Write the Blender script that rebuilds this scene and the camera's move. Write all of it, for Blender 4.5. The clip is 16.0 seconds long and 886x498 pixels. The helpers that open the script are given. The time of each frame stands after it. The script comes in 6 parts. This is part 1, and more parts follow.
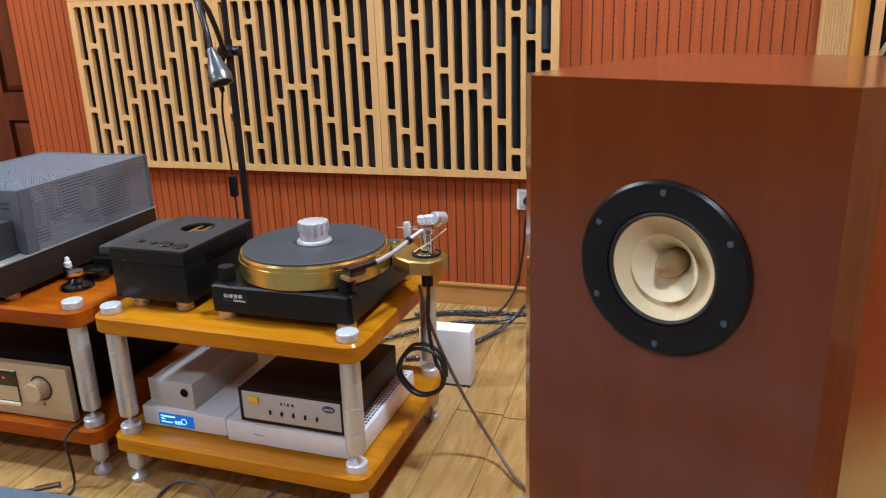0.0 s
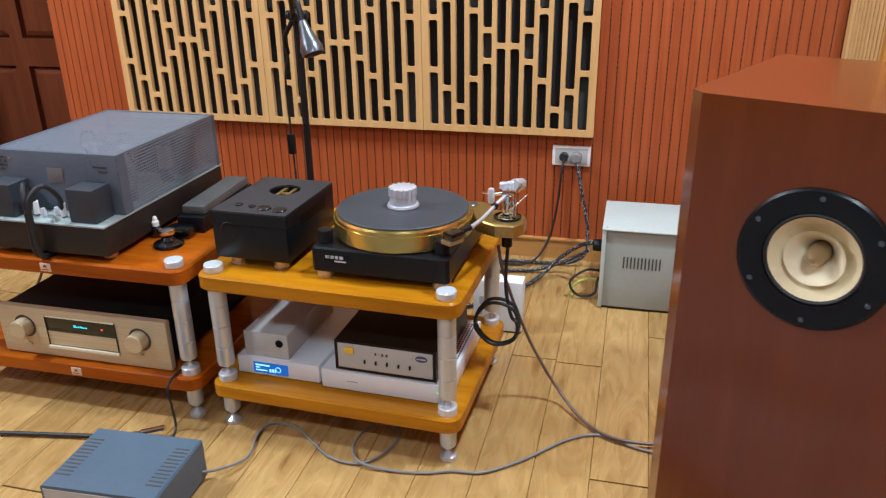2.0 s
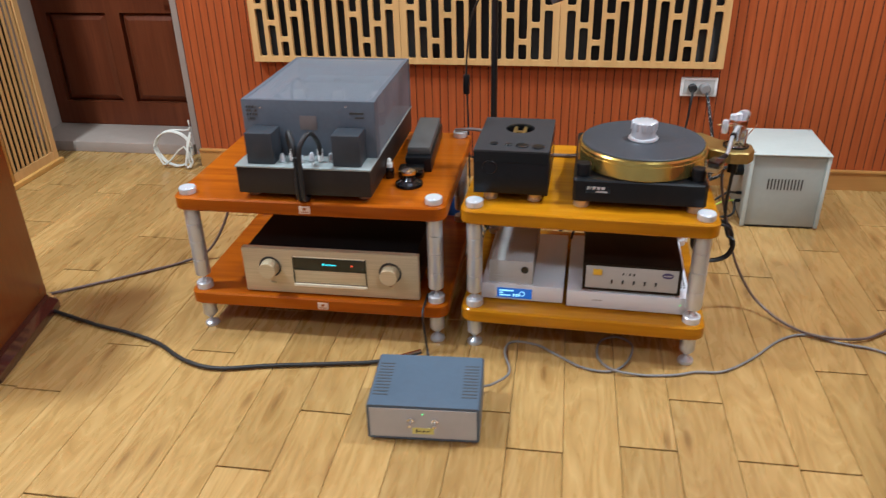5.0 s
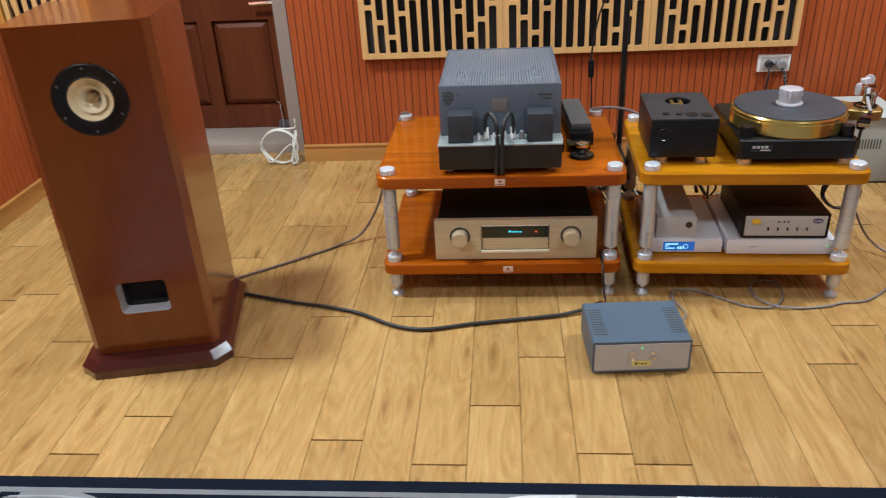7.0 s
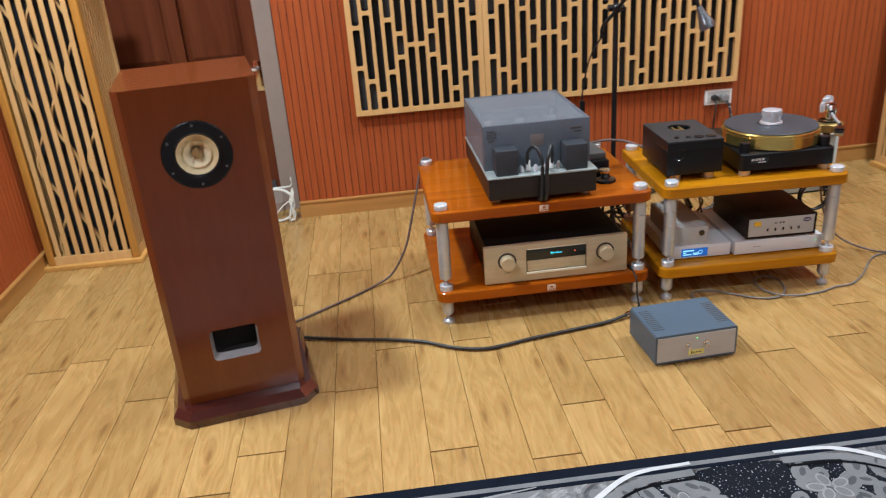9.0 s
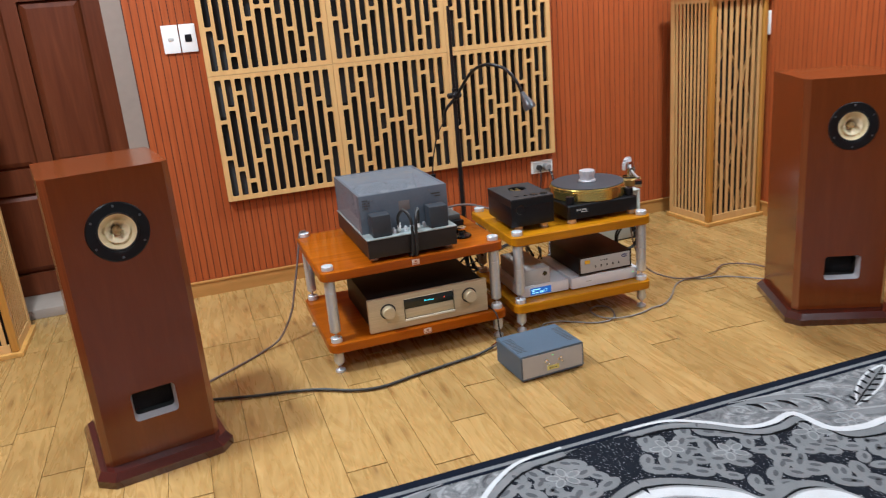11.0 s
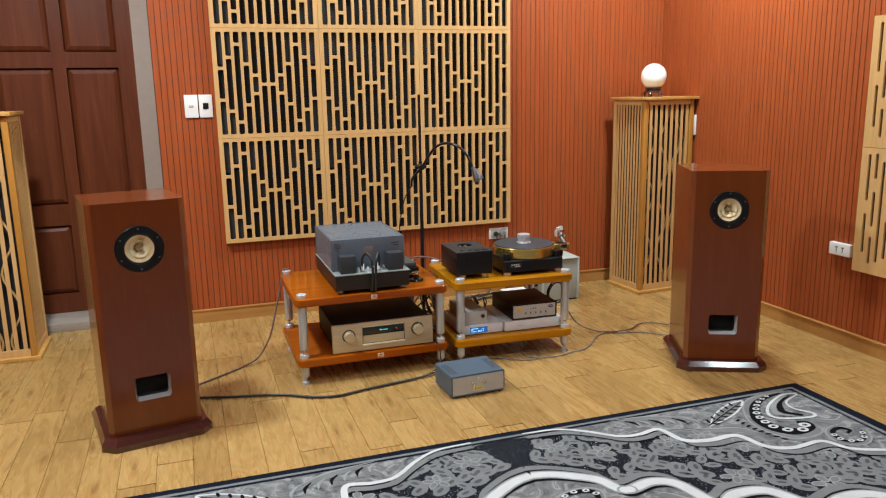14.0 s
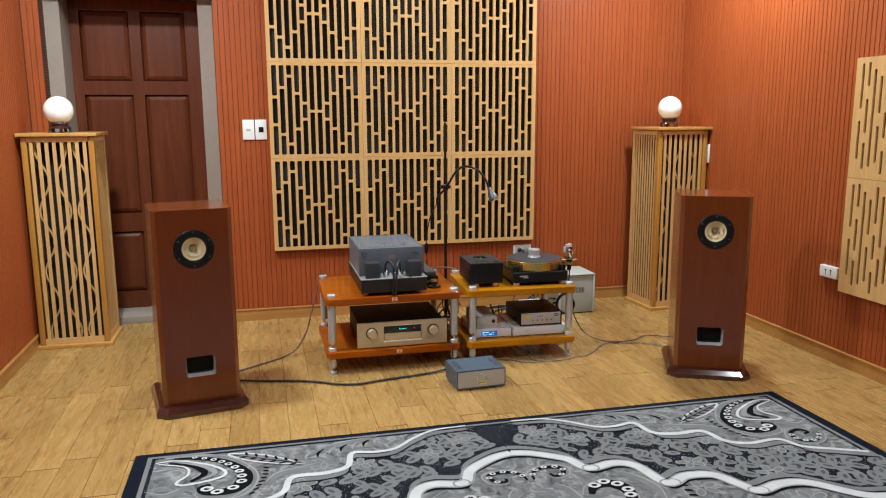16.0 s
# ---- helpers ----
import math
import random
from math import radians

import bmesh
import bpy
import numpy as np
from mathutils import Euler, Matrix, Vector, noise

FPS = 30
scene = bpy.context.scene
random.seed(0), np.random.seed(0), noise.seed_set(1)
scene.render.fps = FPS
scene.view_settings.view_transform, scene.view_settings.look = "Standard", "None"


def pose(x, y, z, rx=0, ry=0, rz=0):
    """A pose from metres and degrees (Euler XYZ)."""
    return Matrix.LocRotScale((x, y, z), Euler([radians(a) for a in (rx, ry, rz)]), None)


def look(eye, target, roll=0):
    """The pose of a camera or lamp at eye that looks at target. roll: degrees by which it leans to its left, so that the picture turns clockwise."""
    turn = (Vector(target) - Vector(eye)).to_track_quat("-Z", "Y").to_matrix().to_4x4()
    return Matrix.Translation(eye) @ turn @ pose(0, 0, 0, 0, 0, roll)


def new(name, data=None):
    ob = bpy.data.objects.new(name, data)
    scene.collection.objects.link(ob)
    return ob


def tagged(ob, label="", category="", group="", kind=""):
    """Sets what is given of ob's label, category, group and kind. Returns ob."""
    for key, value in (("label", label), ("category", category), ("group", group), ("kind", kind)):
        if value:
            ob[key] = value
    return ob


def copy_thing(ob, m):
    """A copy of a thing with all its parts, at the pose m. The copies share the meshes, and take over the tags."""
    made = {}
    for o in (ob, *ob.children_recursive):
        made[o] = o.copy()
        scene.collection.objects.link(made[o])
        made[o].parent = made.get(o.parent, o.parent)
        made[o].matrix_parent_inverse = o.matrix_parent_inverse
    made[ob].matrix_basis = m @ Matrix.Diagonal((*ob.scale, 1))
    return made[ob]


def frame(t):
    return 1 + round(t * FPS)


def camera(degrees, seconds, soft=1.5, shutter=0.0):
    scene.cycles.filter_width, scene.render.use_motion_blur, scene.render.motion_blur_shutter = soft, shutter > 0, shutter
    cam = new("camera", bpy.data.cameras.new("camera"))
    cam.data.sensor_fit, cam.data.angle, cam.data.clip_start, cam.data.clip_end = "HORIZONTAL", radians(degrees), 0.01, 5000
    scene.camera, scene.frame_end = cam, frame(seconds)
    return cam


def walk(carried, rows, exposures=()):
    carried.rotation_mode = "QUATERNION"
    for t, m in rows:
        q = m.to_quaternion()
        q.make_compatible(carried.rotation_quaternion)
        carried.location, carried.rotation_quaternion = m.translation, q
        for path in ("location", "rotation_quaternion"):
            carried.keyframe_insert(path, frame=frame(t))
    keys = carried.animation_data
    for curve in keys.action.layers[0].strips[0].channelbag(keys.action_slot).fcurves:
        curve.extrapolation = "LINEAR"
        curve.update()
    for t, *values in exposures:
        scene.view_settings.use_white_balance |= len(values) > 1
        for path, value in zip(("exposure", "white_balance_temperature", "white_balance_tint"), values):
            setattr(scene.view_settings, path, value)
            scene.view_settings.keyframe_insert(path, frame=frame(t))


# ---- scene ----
cam = camera(60.4, 16.0, soft=1.15, shutter=0.5)
PATH = [
    (0, (-0.07, 0.027, 0.954), (-0.627, 1.852, 0.355), -1.8),
    (0.5, (-0.109, -0.029, 1.006), (-0.62, 1.797, 0.369), -1.5),
    (1, (-0.159, -0.097, 1.028), (-0.628, 1.729, 0.361), -0.8),
    (1.5, (-0.218, -0.121, 1.047), (-0.679, 1.688, 0.329), -0.8),
    (2, (-0.278, -0.138, 1.062), (-0.734, 1.653, 0.296), -0.8),
    (2.5, (-0.329, -0.134, 1.084), (-0.783, 1.638, 0.275), -0.8),
    (3, (-0.402, -0.143, 1.111), (-0.841, 1.614, 0.262), -0.9),
    (3.5, (-0.524, -0.153, 1.133), (-0.93, 1.598, 0.255), -0.9),
    (4, (-0.675, -0.244, 1.139), (-1.028, 1.512, 0.249), -1.1),
    (4.5, (-0.811, -0.376, 1.153), (-1.13, 1.377, 0.244), -1.4),
    (5, (-0.944, -0.429, 1.134), (-1.234, 1.321, 0.21), -1.4),
    (5.2, (-1.007, -0.452, 1.128), (-1.288, 1.296, 0.198), -1.6),
    (7.3, (-1.619, -0.769, 1.182), (-1.765, 1.001, 0.261), -3.2),
    (7.5, (-1.671, -0.771, 1.176), (-1.805, 1.007, 0.269), -3.2),
    (8, (-1.759, -0.811, 1.168), (-1.838, 0.987, 0.294), -3.4),
    (8.5, (-1.933, -0.891, 1.197), (-1.901, 0.923, 0.355), -3.7),
    (9, (-2.036, -0.961, 1.194), (-1.891, 0.872, 0.405), -4.4),
    (9.5, (-2.138, -0.996, 1.196), (-1.845, 0.844, 0.469), -5.1),
    (10, (-2.212, -1.061, 1.223), (-1.766, 0.77, 0.554), -5.7),
    (10.2, (-2.222, -1.098, 1.222), (-1.728, 0.719, 0.572), -6.2),
    (12.3, (-2.274, -1.645, 1.231), (-1.615, 0.165, 0.691), -3.5),
    (12.5, (-2.274, -1.668, 1.235), (-1.621, 0.148, 0.709), -3.4),
    (13, (-2.301, -1.734, 1.245), (-1.646, 0.093, 0.762), -2.7),
    (13.5, (-2.326, -1.832, 1.252), (-1.68, 0.007, 0.804), -2.0),
    (14, (-2.287, -1.981, 1.247), (-1.664, -0.124, 0.842), -1.1),
    (14.5, (-2.267, -2.109, 1.277), (-1.68, -0.237, 0.89), -0.5),
    (15, (-2.277, -2.23, 1.28), (-1.725, -0.343, 0.916), -0.2),
    (15.5, (-2.258, -2.392, 1.282), (-1.746, -0.493, 0.921), -0.1),
    (16, (-2.179, -2.479, 1.28), (-1.719, -0.564, 0.932), -0.3),
]
walk(cam, [(t, look(eye, target, roll)) for t, eye, target, roll in PATH], [(0, 0.22, 5850, 10), (3.5, 0.22, 5900, 10), (5, 0.13, 6050, 10), (7.5, 0.06, 6200, 10), (8.5, 0.06, 6250, 10), (10, 0.14, 5850, 10), (12.5, 0.05, 6500, 8), (16, -0.09, 6500, 7)])

# ---------------------------------------------------------------- light
world = bpy.data.worlds.new("room_world")
world.use_nodes = True
world.node_tree.nodes["Background"].inputs[0].default_value = (1.0, 0.93, 0.85, 1)
world.node_tree.nodes["Background"].inputs[1].default_value = 0.0
scene.world = world


def ceiling_lamp(x, y, watts, size=0.22):
    data = bpy.data.lights.new("ceiling_lamp", "AREA")
    data.shape, data.size, data.energy, data.color = "DISK", size, watts, (0.85, 0.955, 1.0)
    ob = new("ceiling_lamp", data)
    ob.matrix_world = pose(x, y, 2.64)
    return ob


for lx, ly, lw in ((-1.35, 1.72, 15), (-2.95, 0.95, 76), (0.12, 1.35, 58), (-3.0, -0.80, 32), (0.0, -0.95, 32), (-1.4, -2.9, 24)):
    ceiling_lamp(lx, ly, lw)
scene.view_settings.exposure = 0.0


# ---------------------------------------------------------------- materials
def node_mat(name):
    m = bpy.data.materials.new(name)
    m.use_nodes = True
    nt = m.node_tree
    return m, nt, nt.nodes["Principled BSDF"]


def coords(nt, scale, random_shift=False, space="Object"):
    tc = nt.nodes.new("ShaderNodeTexCoord")
    mp = nt.nodes.new("ShaderNodeMapping")
    mp.inputs["Scale"].default_value = scale
    nt.links.new(tc.outputs[space], mp.inputs["Vector"])
    if random_shift:
        info = nt.nodes.new("ShaderNodeObjectInfo")
        mul = nt.nodes.new("ShaderNodeVectorMath")
        mul.operation = "SCALE"
        mul.inputs[0].default_value = (37.0, 91.0, 53.0)
        nt.links.new(info.outputs["Random"], mul.inputs["Scale"])
        nt.links.new(mul.outputs[0], mp.inputs["Location"])
    return mp.outputs[0]


def noise_tex(nt, vec, scale, detail=4.0, rough=0.55, distort=0.0):
    n = nt.nodes.new("ShaderNodeTexNoise")
    n.inputs["Scale"].default_value = scale
    n.inputs["Detail"].default_value = detail
    n.inputs["Roughness"].default_value = rough
    n.inputs["Distortion"].default_value = distort
    nt.links.new(vec, n.inputs["Vector"])
    return n.outputs["Fac"]


def ramp(nt, fac, stops):
    r = nt.nodes.new("ShaderNodeValToRGB")
    els = r.color_ramp.elements
    while len(els) < len(stops):
        els.new(0.5)
    for e, (p, c) in zip(els, stops):
        e.position, e.color = p, (*c, 1)
    nt.links.new(fac, r.inputs[0])
    return r.outputs[0]


def mixed(nt, fac, a, b, kind="MIX"):
    m = nt.nodes.new("ShaderNodeMix")
    m.data_type, m.blend_type = "RGBA", kind
    if isinstance(fac, float):
        m.inputs[0].default_value = fac
    else:
        nt.links.new(fac, m.inputs[0])
    for i, v in ((6, a), (7, b)):
        if isinstance(v, tuple):
            m.inputs[i].default_value = (*v, 1)
        else:
            nt.links.new(v, m.inputs[i])
    return m.outputs[2]


def bump(nt, bsdf, height, strength, dist=0.002):
    b = nt.nodes.new("ShaderNodeBump")
    b.inputs["Strength"].default_value, b.inputs["Distance"].default_value = strength, dist
    nt.links.new(height, b.inputs["Height"])
    nt.links.new(b.outputs[0], bsdf.inputs["Normal"])


def spread(nt, bsdf, fac, lo, hi):
    r = nt.nodes.new("ShaderNodeMapRange")
    r.inputs["To Min"].default_value, r.inputs["To Max"].default_value = lo, hi
    nt.links.new(fac, r.inputs["Value"])
    nt.links.new(r.outputs[0], bsdf.inputs["Roughness"])


def wood(name, dark, mid, light, grain=(60, 60, 3), rough=(0.3, 0.5), coat=0.0, shift=True, fig=2.2, contrast=0.5, bumpy=0.15, spec=0.4, gloss=0.1):
    """Straight-grained wood: fine grain stretched along one axis, broad figure, slight gloss change."""
    m, nt, b = node_mat(name)
    g = noise_tex(nt, coords(nt, grain, shift), 1.0, 6, 0.6, 0.4)
    broad = noise_tex(nt, coords(nt, tuple(v * 0.12 for v in grain), shift), fig, 3, 0.5, 1.6)
    c1 = ramp(nt, g, ((0.25, dark), (0.5, mid), (0.78, light)))
    c2 = ramp(nt, broad, ((0.3, dark), (0.55, mid), (0.75, light)))
    nt.links.new(mixed(nt, contrast, c1, c2), b.inputs["Base Color"])
    spread(nt, b, g, *rough)
    b.inputs["Specular IOR Level"].default_value = spec
    b.inputs["Coat Weight"].default_value = coat
    b.inputs["Coat Roughness"].default_value = gloss
    bump(nt, b, g, bumpy, 0.0008)
    return m


def paint(name, colour, rough=0.45, metal=0.0, vary=0.12, scale=40, bumpy=0.05, coat=0.0, spec=0.5):
    """Painted, plastic or metal surface with faint mottling, smudges and fine relief."""
    m, nt, b = node_mat(name)
    vec = coords(nt, (1, 1, 1))
    n1, n2 = noise_tex(nt, vec, scale, 5), noise_tex(nt, vec, scale * 0.12, 3)
    lo = tuple(v * (1 - vary) for v in colour)
    hi = tuple(min(1, v * (1 + vary)) for v in colour)
    c = mixed(nt, 0.5, ramp(nt, n1, ((0.3, lo), (0.7, hi))), ramp(nt, n2, ((0.3, lo), (0.7, hi))))
    nt.links.new(c, b.inputs["Base Color"])
    b.inputs["Metallic"].default_value = metal
    b.inputs["Specular IOR Level"].default_value = spec
    spread(nt, b, n2, max(0.03, rough - 0.08), rough + 0.08)
    b.inputs["Coat Weight"].default_value = coat
    bump(nt, b, n1, bumpy, 0.0006)
    return m


def brushed(name, colour, rough=0.3, axis=(4, 300, 300), metal=1.0, lo_k=0.86, hi_k=1.1):
    m, nt, b = node_mat(name)
    n = noise_tex(nt, coords(nt, axis), 1.0, 3)
    lo, hi = tuple(v * lo_k for v in colour), tuple(min(1, v * hi_k) for v in colour)
    nt.links.new(ramp(nt, n, ((0.3, lo), (0.7, hi))), b.inputs["Base Color"])
    b.inputs["Metallic"].default_value = metal
    spread(nt, b, n, rough - 0.07, rough + 0.1)
    return m


def glowing(name, colour, strength):
    m, nt, b = node_mat(name)
    b.inputs["Base Color"].default_value = (0.01, 0.01, 0.01, 1)
    b.inputs["Emission Color"].default_value = (*colour, 1)
    b.inputs["Emission Strength"].default_value = strength
    return m


def clear_glass(name):
    m, nt, b = node_mat(name)
    b.inputs["Transmission Weight"].default_value = 1.0
    b.inputs["Roughness"].default_value = 0.05
    b.inputs["IOR"].default_value = 1.45
    return m


SLAT = wood("slat_wood", (0.255, 0.052, 0.014), (0.335, 0.074, 0.020), (0.41, 0.100, 0.028), (130, 130, 5), (0.34, 0.5), shift=True, contrast=0.45, bumpy=0.08, spec=0.25)
PLY = wood("pale_ply", (0.50, 0.28, 0.10), (0.58, 0.34, 0.13), (0.66, 0.41, 0.17), (50, 50, 5), (0.45, 0.6), contrast=0.4)
PLY_EDGE = wood("ply_edge", (0.42, 0.21, 0.05), (0.52, 0.27, 0.07), (0.60, 0.33, 0.10), (80, 80, 6), (0.3, 0.45), coat=0.2)
HONEY = wood("honey_trim", (0.34, 0.155, 0.038), (0.42, 0.20, 0.055), (0.50, 0.25, 0.075), (5, 60, 60), (0.32, 0.45), coat=0.15)
POST_AMBER = wood("amber_post", (0.34, 0.150, 0.026), (0.43, 0.195, 0.036), (0.51, 0.24, 0.05), (60, 60, 5), (0.25, 0.4), coat=0.3)
RACK_AMBER = wood("amber_lacquer", (0.27, 0.092, 0.002), (0.43, 0.165, 0.003), (0.56, 0.240, 0.006), (4, 60, 60), (0.3, 0.42), coat=0.35, contrast=0.5, spec=0.05)
RACK_RED = wood("red_amber_lacquer", (0.20, 0.036, 0.001), (0.36, 0.080, 0.002), (0.50, 0.135, 0.004), (3.5, 48, 48), (0.3, 0.42), coat=0.35, contrast=0.5, spec=0.05)
MAHOGANY = wood("mahogany_lacquer", (0.118, 0.0255, 0.0050), (0.135, 0.0300, 0.0060), (0.158, 0.0370, 0.0076), (60, 60, 9), (0.20, 0.30), coat=1.0, spec=0.05, gloss=0.17, contrast=0.5, bumpy=0.04)
# paler mahogany: the floor's reflection on the bevels is put into the colour
MAHOGANY_LIT_EDGE = wood("mahogany_bevel", (0.12, 0.031, 0.010), (0.17, 0.048, 0.015), (0.22, 0.066, 0.021), (120, 120, 4), (0.20, 0.30), coat=1.0, contrast=0.4, bumpy=0.04)
CHERRY_GLOSS = paint("cherry_gloss", (0.050, 0.0105, 0.0085), 0.13, 0, 0.2, 30, 0.12, 0.9)
DOOR_WOOD = wood("door_wood", (0.080, 0.019, 0.008), (0.122, 0.031, 0.012), (0.170, 0.047, 0.018), (45, 45, 3), (0.32, 0.46), coat=0.05, contrast=0.5, spec=0.2)
TAUPE = paint("taupe_plaster", (0.30, 0.24, 0.20), 0.7, 0, 0.08, 25, 0.25)
CEILING = paint("ceiling_white", (0.50, 0.52, 0.55), 0.8, 0, 0.03, 10, 0.1)
PLAIN_WALL = paint("plain_wall", (0.34, 0.12, 0.05), 0.7, 0, 0.05, 10, 0.1)
FABRIC = paint("acoustic_fabric", (0.009, 0.010, 0.013), 0.95, 0, 0.5, 300, 0.6)
# lighter copy of the fabric, for slot backs that catch light
FABRIC_LIT = paint("acoustic_felt", (0.032, 0.036, 0.042), 0.95, 0, 0.3, 300, 0.6)
ALU = paint("turned_aluminium", (0.66, 0.69, 0.73), 0.27, 0.4, 0.03, 60, 0.02)
POST_ALU = paint("satin_post_aluminium", (0.58, 0.61, 0.65), 0.32, 0.6, 0.03, 60, 0.0)
WEIGHT_ALU = paint("turned_weight_aluminium", (0.60, 0.62, 0.66), 0.30, 0.5, 0.03, 60, 0.0)
BLACK_CASE = paint("black_sheet_steel", (0.006, 0.006, 0.0065), 0.5, 0, 0.2, 60, 0.06, 0.0, 0.12)
TRAFO_GREY = paint("dark_slate_transformer", (0.026, 0.030, 0.037), 0.5, 0, 0.15, 60, 0.08)
LID_GREY = paint("grey_lid", (0.085, 0.085, 0.083), 0.6, 0, 0.12, 60, 0.08)
ALU_FLAT = brushed("satin_aluminium", (0.76, 0.79, 0.83), 0.38, (6, 500, 500), 0.15, 0.97, 1.02)
SATIN_BLACK = paint("satin_black_top", (0.020, 0.022, 0.027), 0.5, 0, 0.15, 60, 0.08)
PLATE_BROWN = paint("grey_brown_plate", (0.17, 0.145, 0.14), 0.5, 0.2, 0.1)
CHROME = paint("chrome", (0.8, 0.8, 0.82), 0.12, 1.0, 0.05)
BRASS = brushed("polished_brass", (0.64, 0.47, 0.14), 0.18, (200, 200, 300), 0.9)
BRASS_DULL = brushed("satin_brass", (0.46, 0.33, 0.12), 0.42, (200, 200, 80))
COPPER = paint("copper_foot", (0.62, 0.53, 0.44), 0.28, 0.65, 0.1)
CHAMPAGNE = brushed("champagne_panel", (0.56, 0.465, 0.30), 0.40, (6, 400, 400), 0.3)
CHAMPAGNE_PALE = brushed("pale_champagne_bevel", (0.80, 0.74, 0.58), 0.35, (6, 400, 400), 0.2)
BLACK = paint("black_enamel", (0.006, 0.0065, 0.008), 0.32, 0, 0.3, 60, 0.06, 0.0, 0.3)
BLACK_GLOSS = paint("black_gloss", (0.004, 0.004, 0.0045), 0.14, 0, 0.2, 30, 0.01, 0.5)
BLACK_RUBBER = paint("black_rubber", (0.016, 0.016, 0.017), 0.6, 0, 0.3, 80, 0.2)
MAT_RUBBER = paint("platter_mat_rubber", (0.030, 0.034, 0.042), 0.55, 0, 0.2, 120, 0.2)
BROWN_BLACK = paint("brown_black_case", (0.013, 0.0075, 0.0055), 0.45, 0, 0.2, 60, 0.1, 0.0, 0.18)
AMP_BROWN = paint("bronze_brown_paint", (0.022, 0.016, 0.013), 0.42, 0, 0.2, 50, 0.1, 0.0, 0.3)
DECK_GREY = paint("grey_green_deck", (0.33, 0.37, 0.36), 0.4, 0.3, 0.08)
HAMMER_GREY = paint("slate_grey_paint", (0.105, 0.125, 0.155), 0.45, 0.2, 0.1, 120, 0.15)
BLUE_GREY = paint("blue_grey_paint", (0.068, 0.100, 0.138), 0.45, 0, 0.08, 80, 0.12)
LIGHT_GREY = paint("light_grey_panel", (0.44, 0.43, 0.41), 0.5, 0.0, 0.06)
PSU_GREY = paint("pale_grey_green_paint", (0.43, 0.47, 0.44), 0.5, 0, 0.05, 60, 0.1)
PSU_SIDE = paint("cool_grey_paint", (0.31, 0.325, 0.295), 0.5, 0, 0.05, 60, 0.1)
WHITE_PLASTIC = paint("white_plastic", (0.78, 0.78, 0.76), 0.35, 0, 0.03)
CARD_WHITE = paint("white_card", (0.72, 0.72, 0.72), 0.55, 0, 0.05)
CREAM = paint("cream_paper_cone", (0.78, 0.66, 0.40), 0.75, 0, 0.07, 120, 0.3)
CREAM_LIGHT = paint("pale_paper_whizzer", (0.84, 0.74, 0.50), 0.7, 0, 0.06, 120, 0.3)
PLUG = paint("bronze_phase_plug", (0.36, 0.26, 0.13), 0.32, 0.6, 0.1)
FOAM = paint("dark_foam", (0.012, 0.012, 0.013), 0.95, 0, 0.5, 200, 0.8)
PORT_GREY = paint("grey_port_lining", (0.38, 0.38, 0.40), 0.3, 0, 0.2, 25, 0.1)
GLOBE_WHITE = paint("opal_glass", (0.90, 0.91, 0.88), 0.12, 0, 0.02, 12, 0.0, 0.3)
STAND_WOOD = paint("dark_rosewood", (0.045, 0.016, 0.012), 0.3, 0, 0.3, 50, 0.1, 0.2)
STEEL_BLACK = paint("black_tube_steel", (0.015, 0.015, 0.017), 0.32, 0.4, 0.15)
GUNMETAL = paint("gunmetal_shade", (0.16, 0.18, 0.20), 0.3, 0.8, 0.1)
CABLE_BLACK = paint("black_cable", (0.012, 0.012, 0.013), 0.5, 0, 0.2)
CABLE_GREY = paint("grey_cable", (0.19, 0.18, 0.175), 0.5, 0, 0.12)
CABLE_BROWN = paint("brown_twin_cable", (0.12, 0.078, 0.068), 0.45, 0, 0.15)
CABLE_WHITE = paint("white_cable", (0.62, 0.62, 0.56), 0.5, 0, 0.08)
CABLE_GREEN = paint("yellow_green_wire", (0.38, 0.48, 0.06), 0.5, 0, 0.1)
YELLOW = paint("yellow_key", (0.80, 0.46, 0.03), 0.4, 0, 0.05)
YELLOW_TAG = paint("yellow_label", (0.70, 0.64, 0.20), 0.55, 0, 0.05)
PURPLE = paint("violet_badge", (0.055, 0.045, 0.14), 0.4, 0, 0.1)
PALE_BADGE = paint("pale_badge", (0.62, 0.45, 0.34), 0.5, 0, 0.05)
INK = paint("dark_print", (0.05, 0.045, 0.04), 0.6, 0, 0.1)
PRINT_GREY = paint("grey_print", (0.45, 0.45, 0.45), 0.5, 0, 0.1)
BLUE_BOX = paint("blue_plastic", (0.02, 0.11, 0.42), 0.4, 0, 0.1)
SCREEN_BLUE = glowing("blue_display", (0.01, 0.14, 0.55), 0.7)
SCREEN_TEXT = glowing("pale_blue_display_marks", (0.35, 0.75, 1.0), 1.3)
SCREEN_CYAN = glowing("cyan_display_marks", (0.05, 0.75, 0.85), 1.2)
LED_RED = glowing("red_lamp", (1.0, 0.10, 0.03), 1.1)
LED_GREEN = glowing("green_lamp", (0.1, 1.0, 0.25), 1.5)
SMOKED = paint("smoked_window", (0.018, 0.020, 0.016), 0.12, 0, 0.1)
TUBE_GLASS = clear_glass("valve_glass")


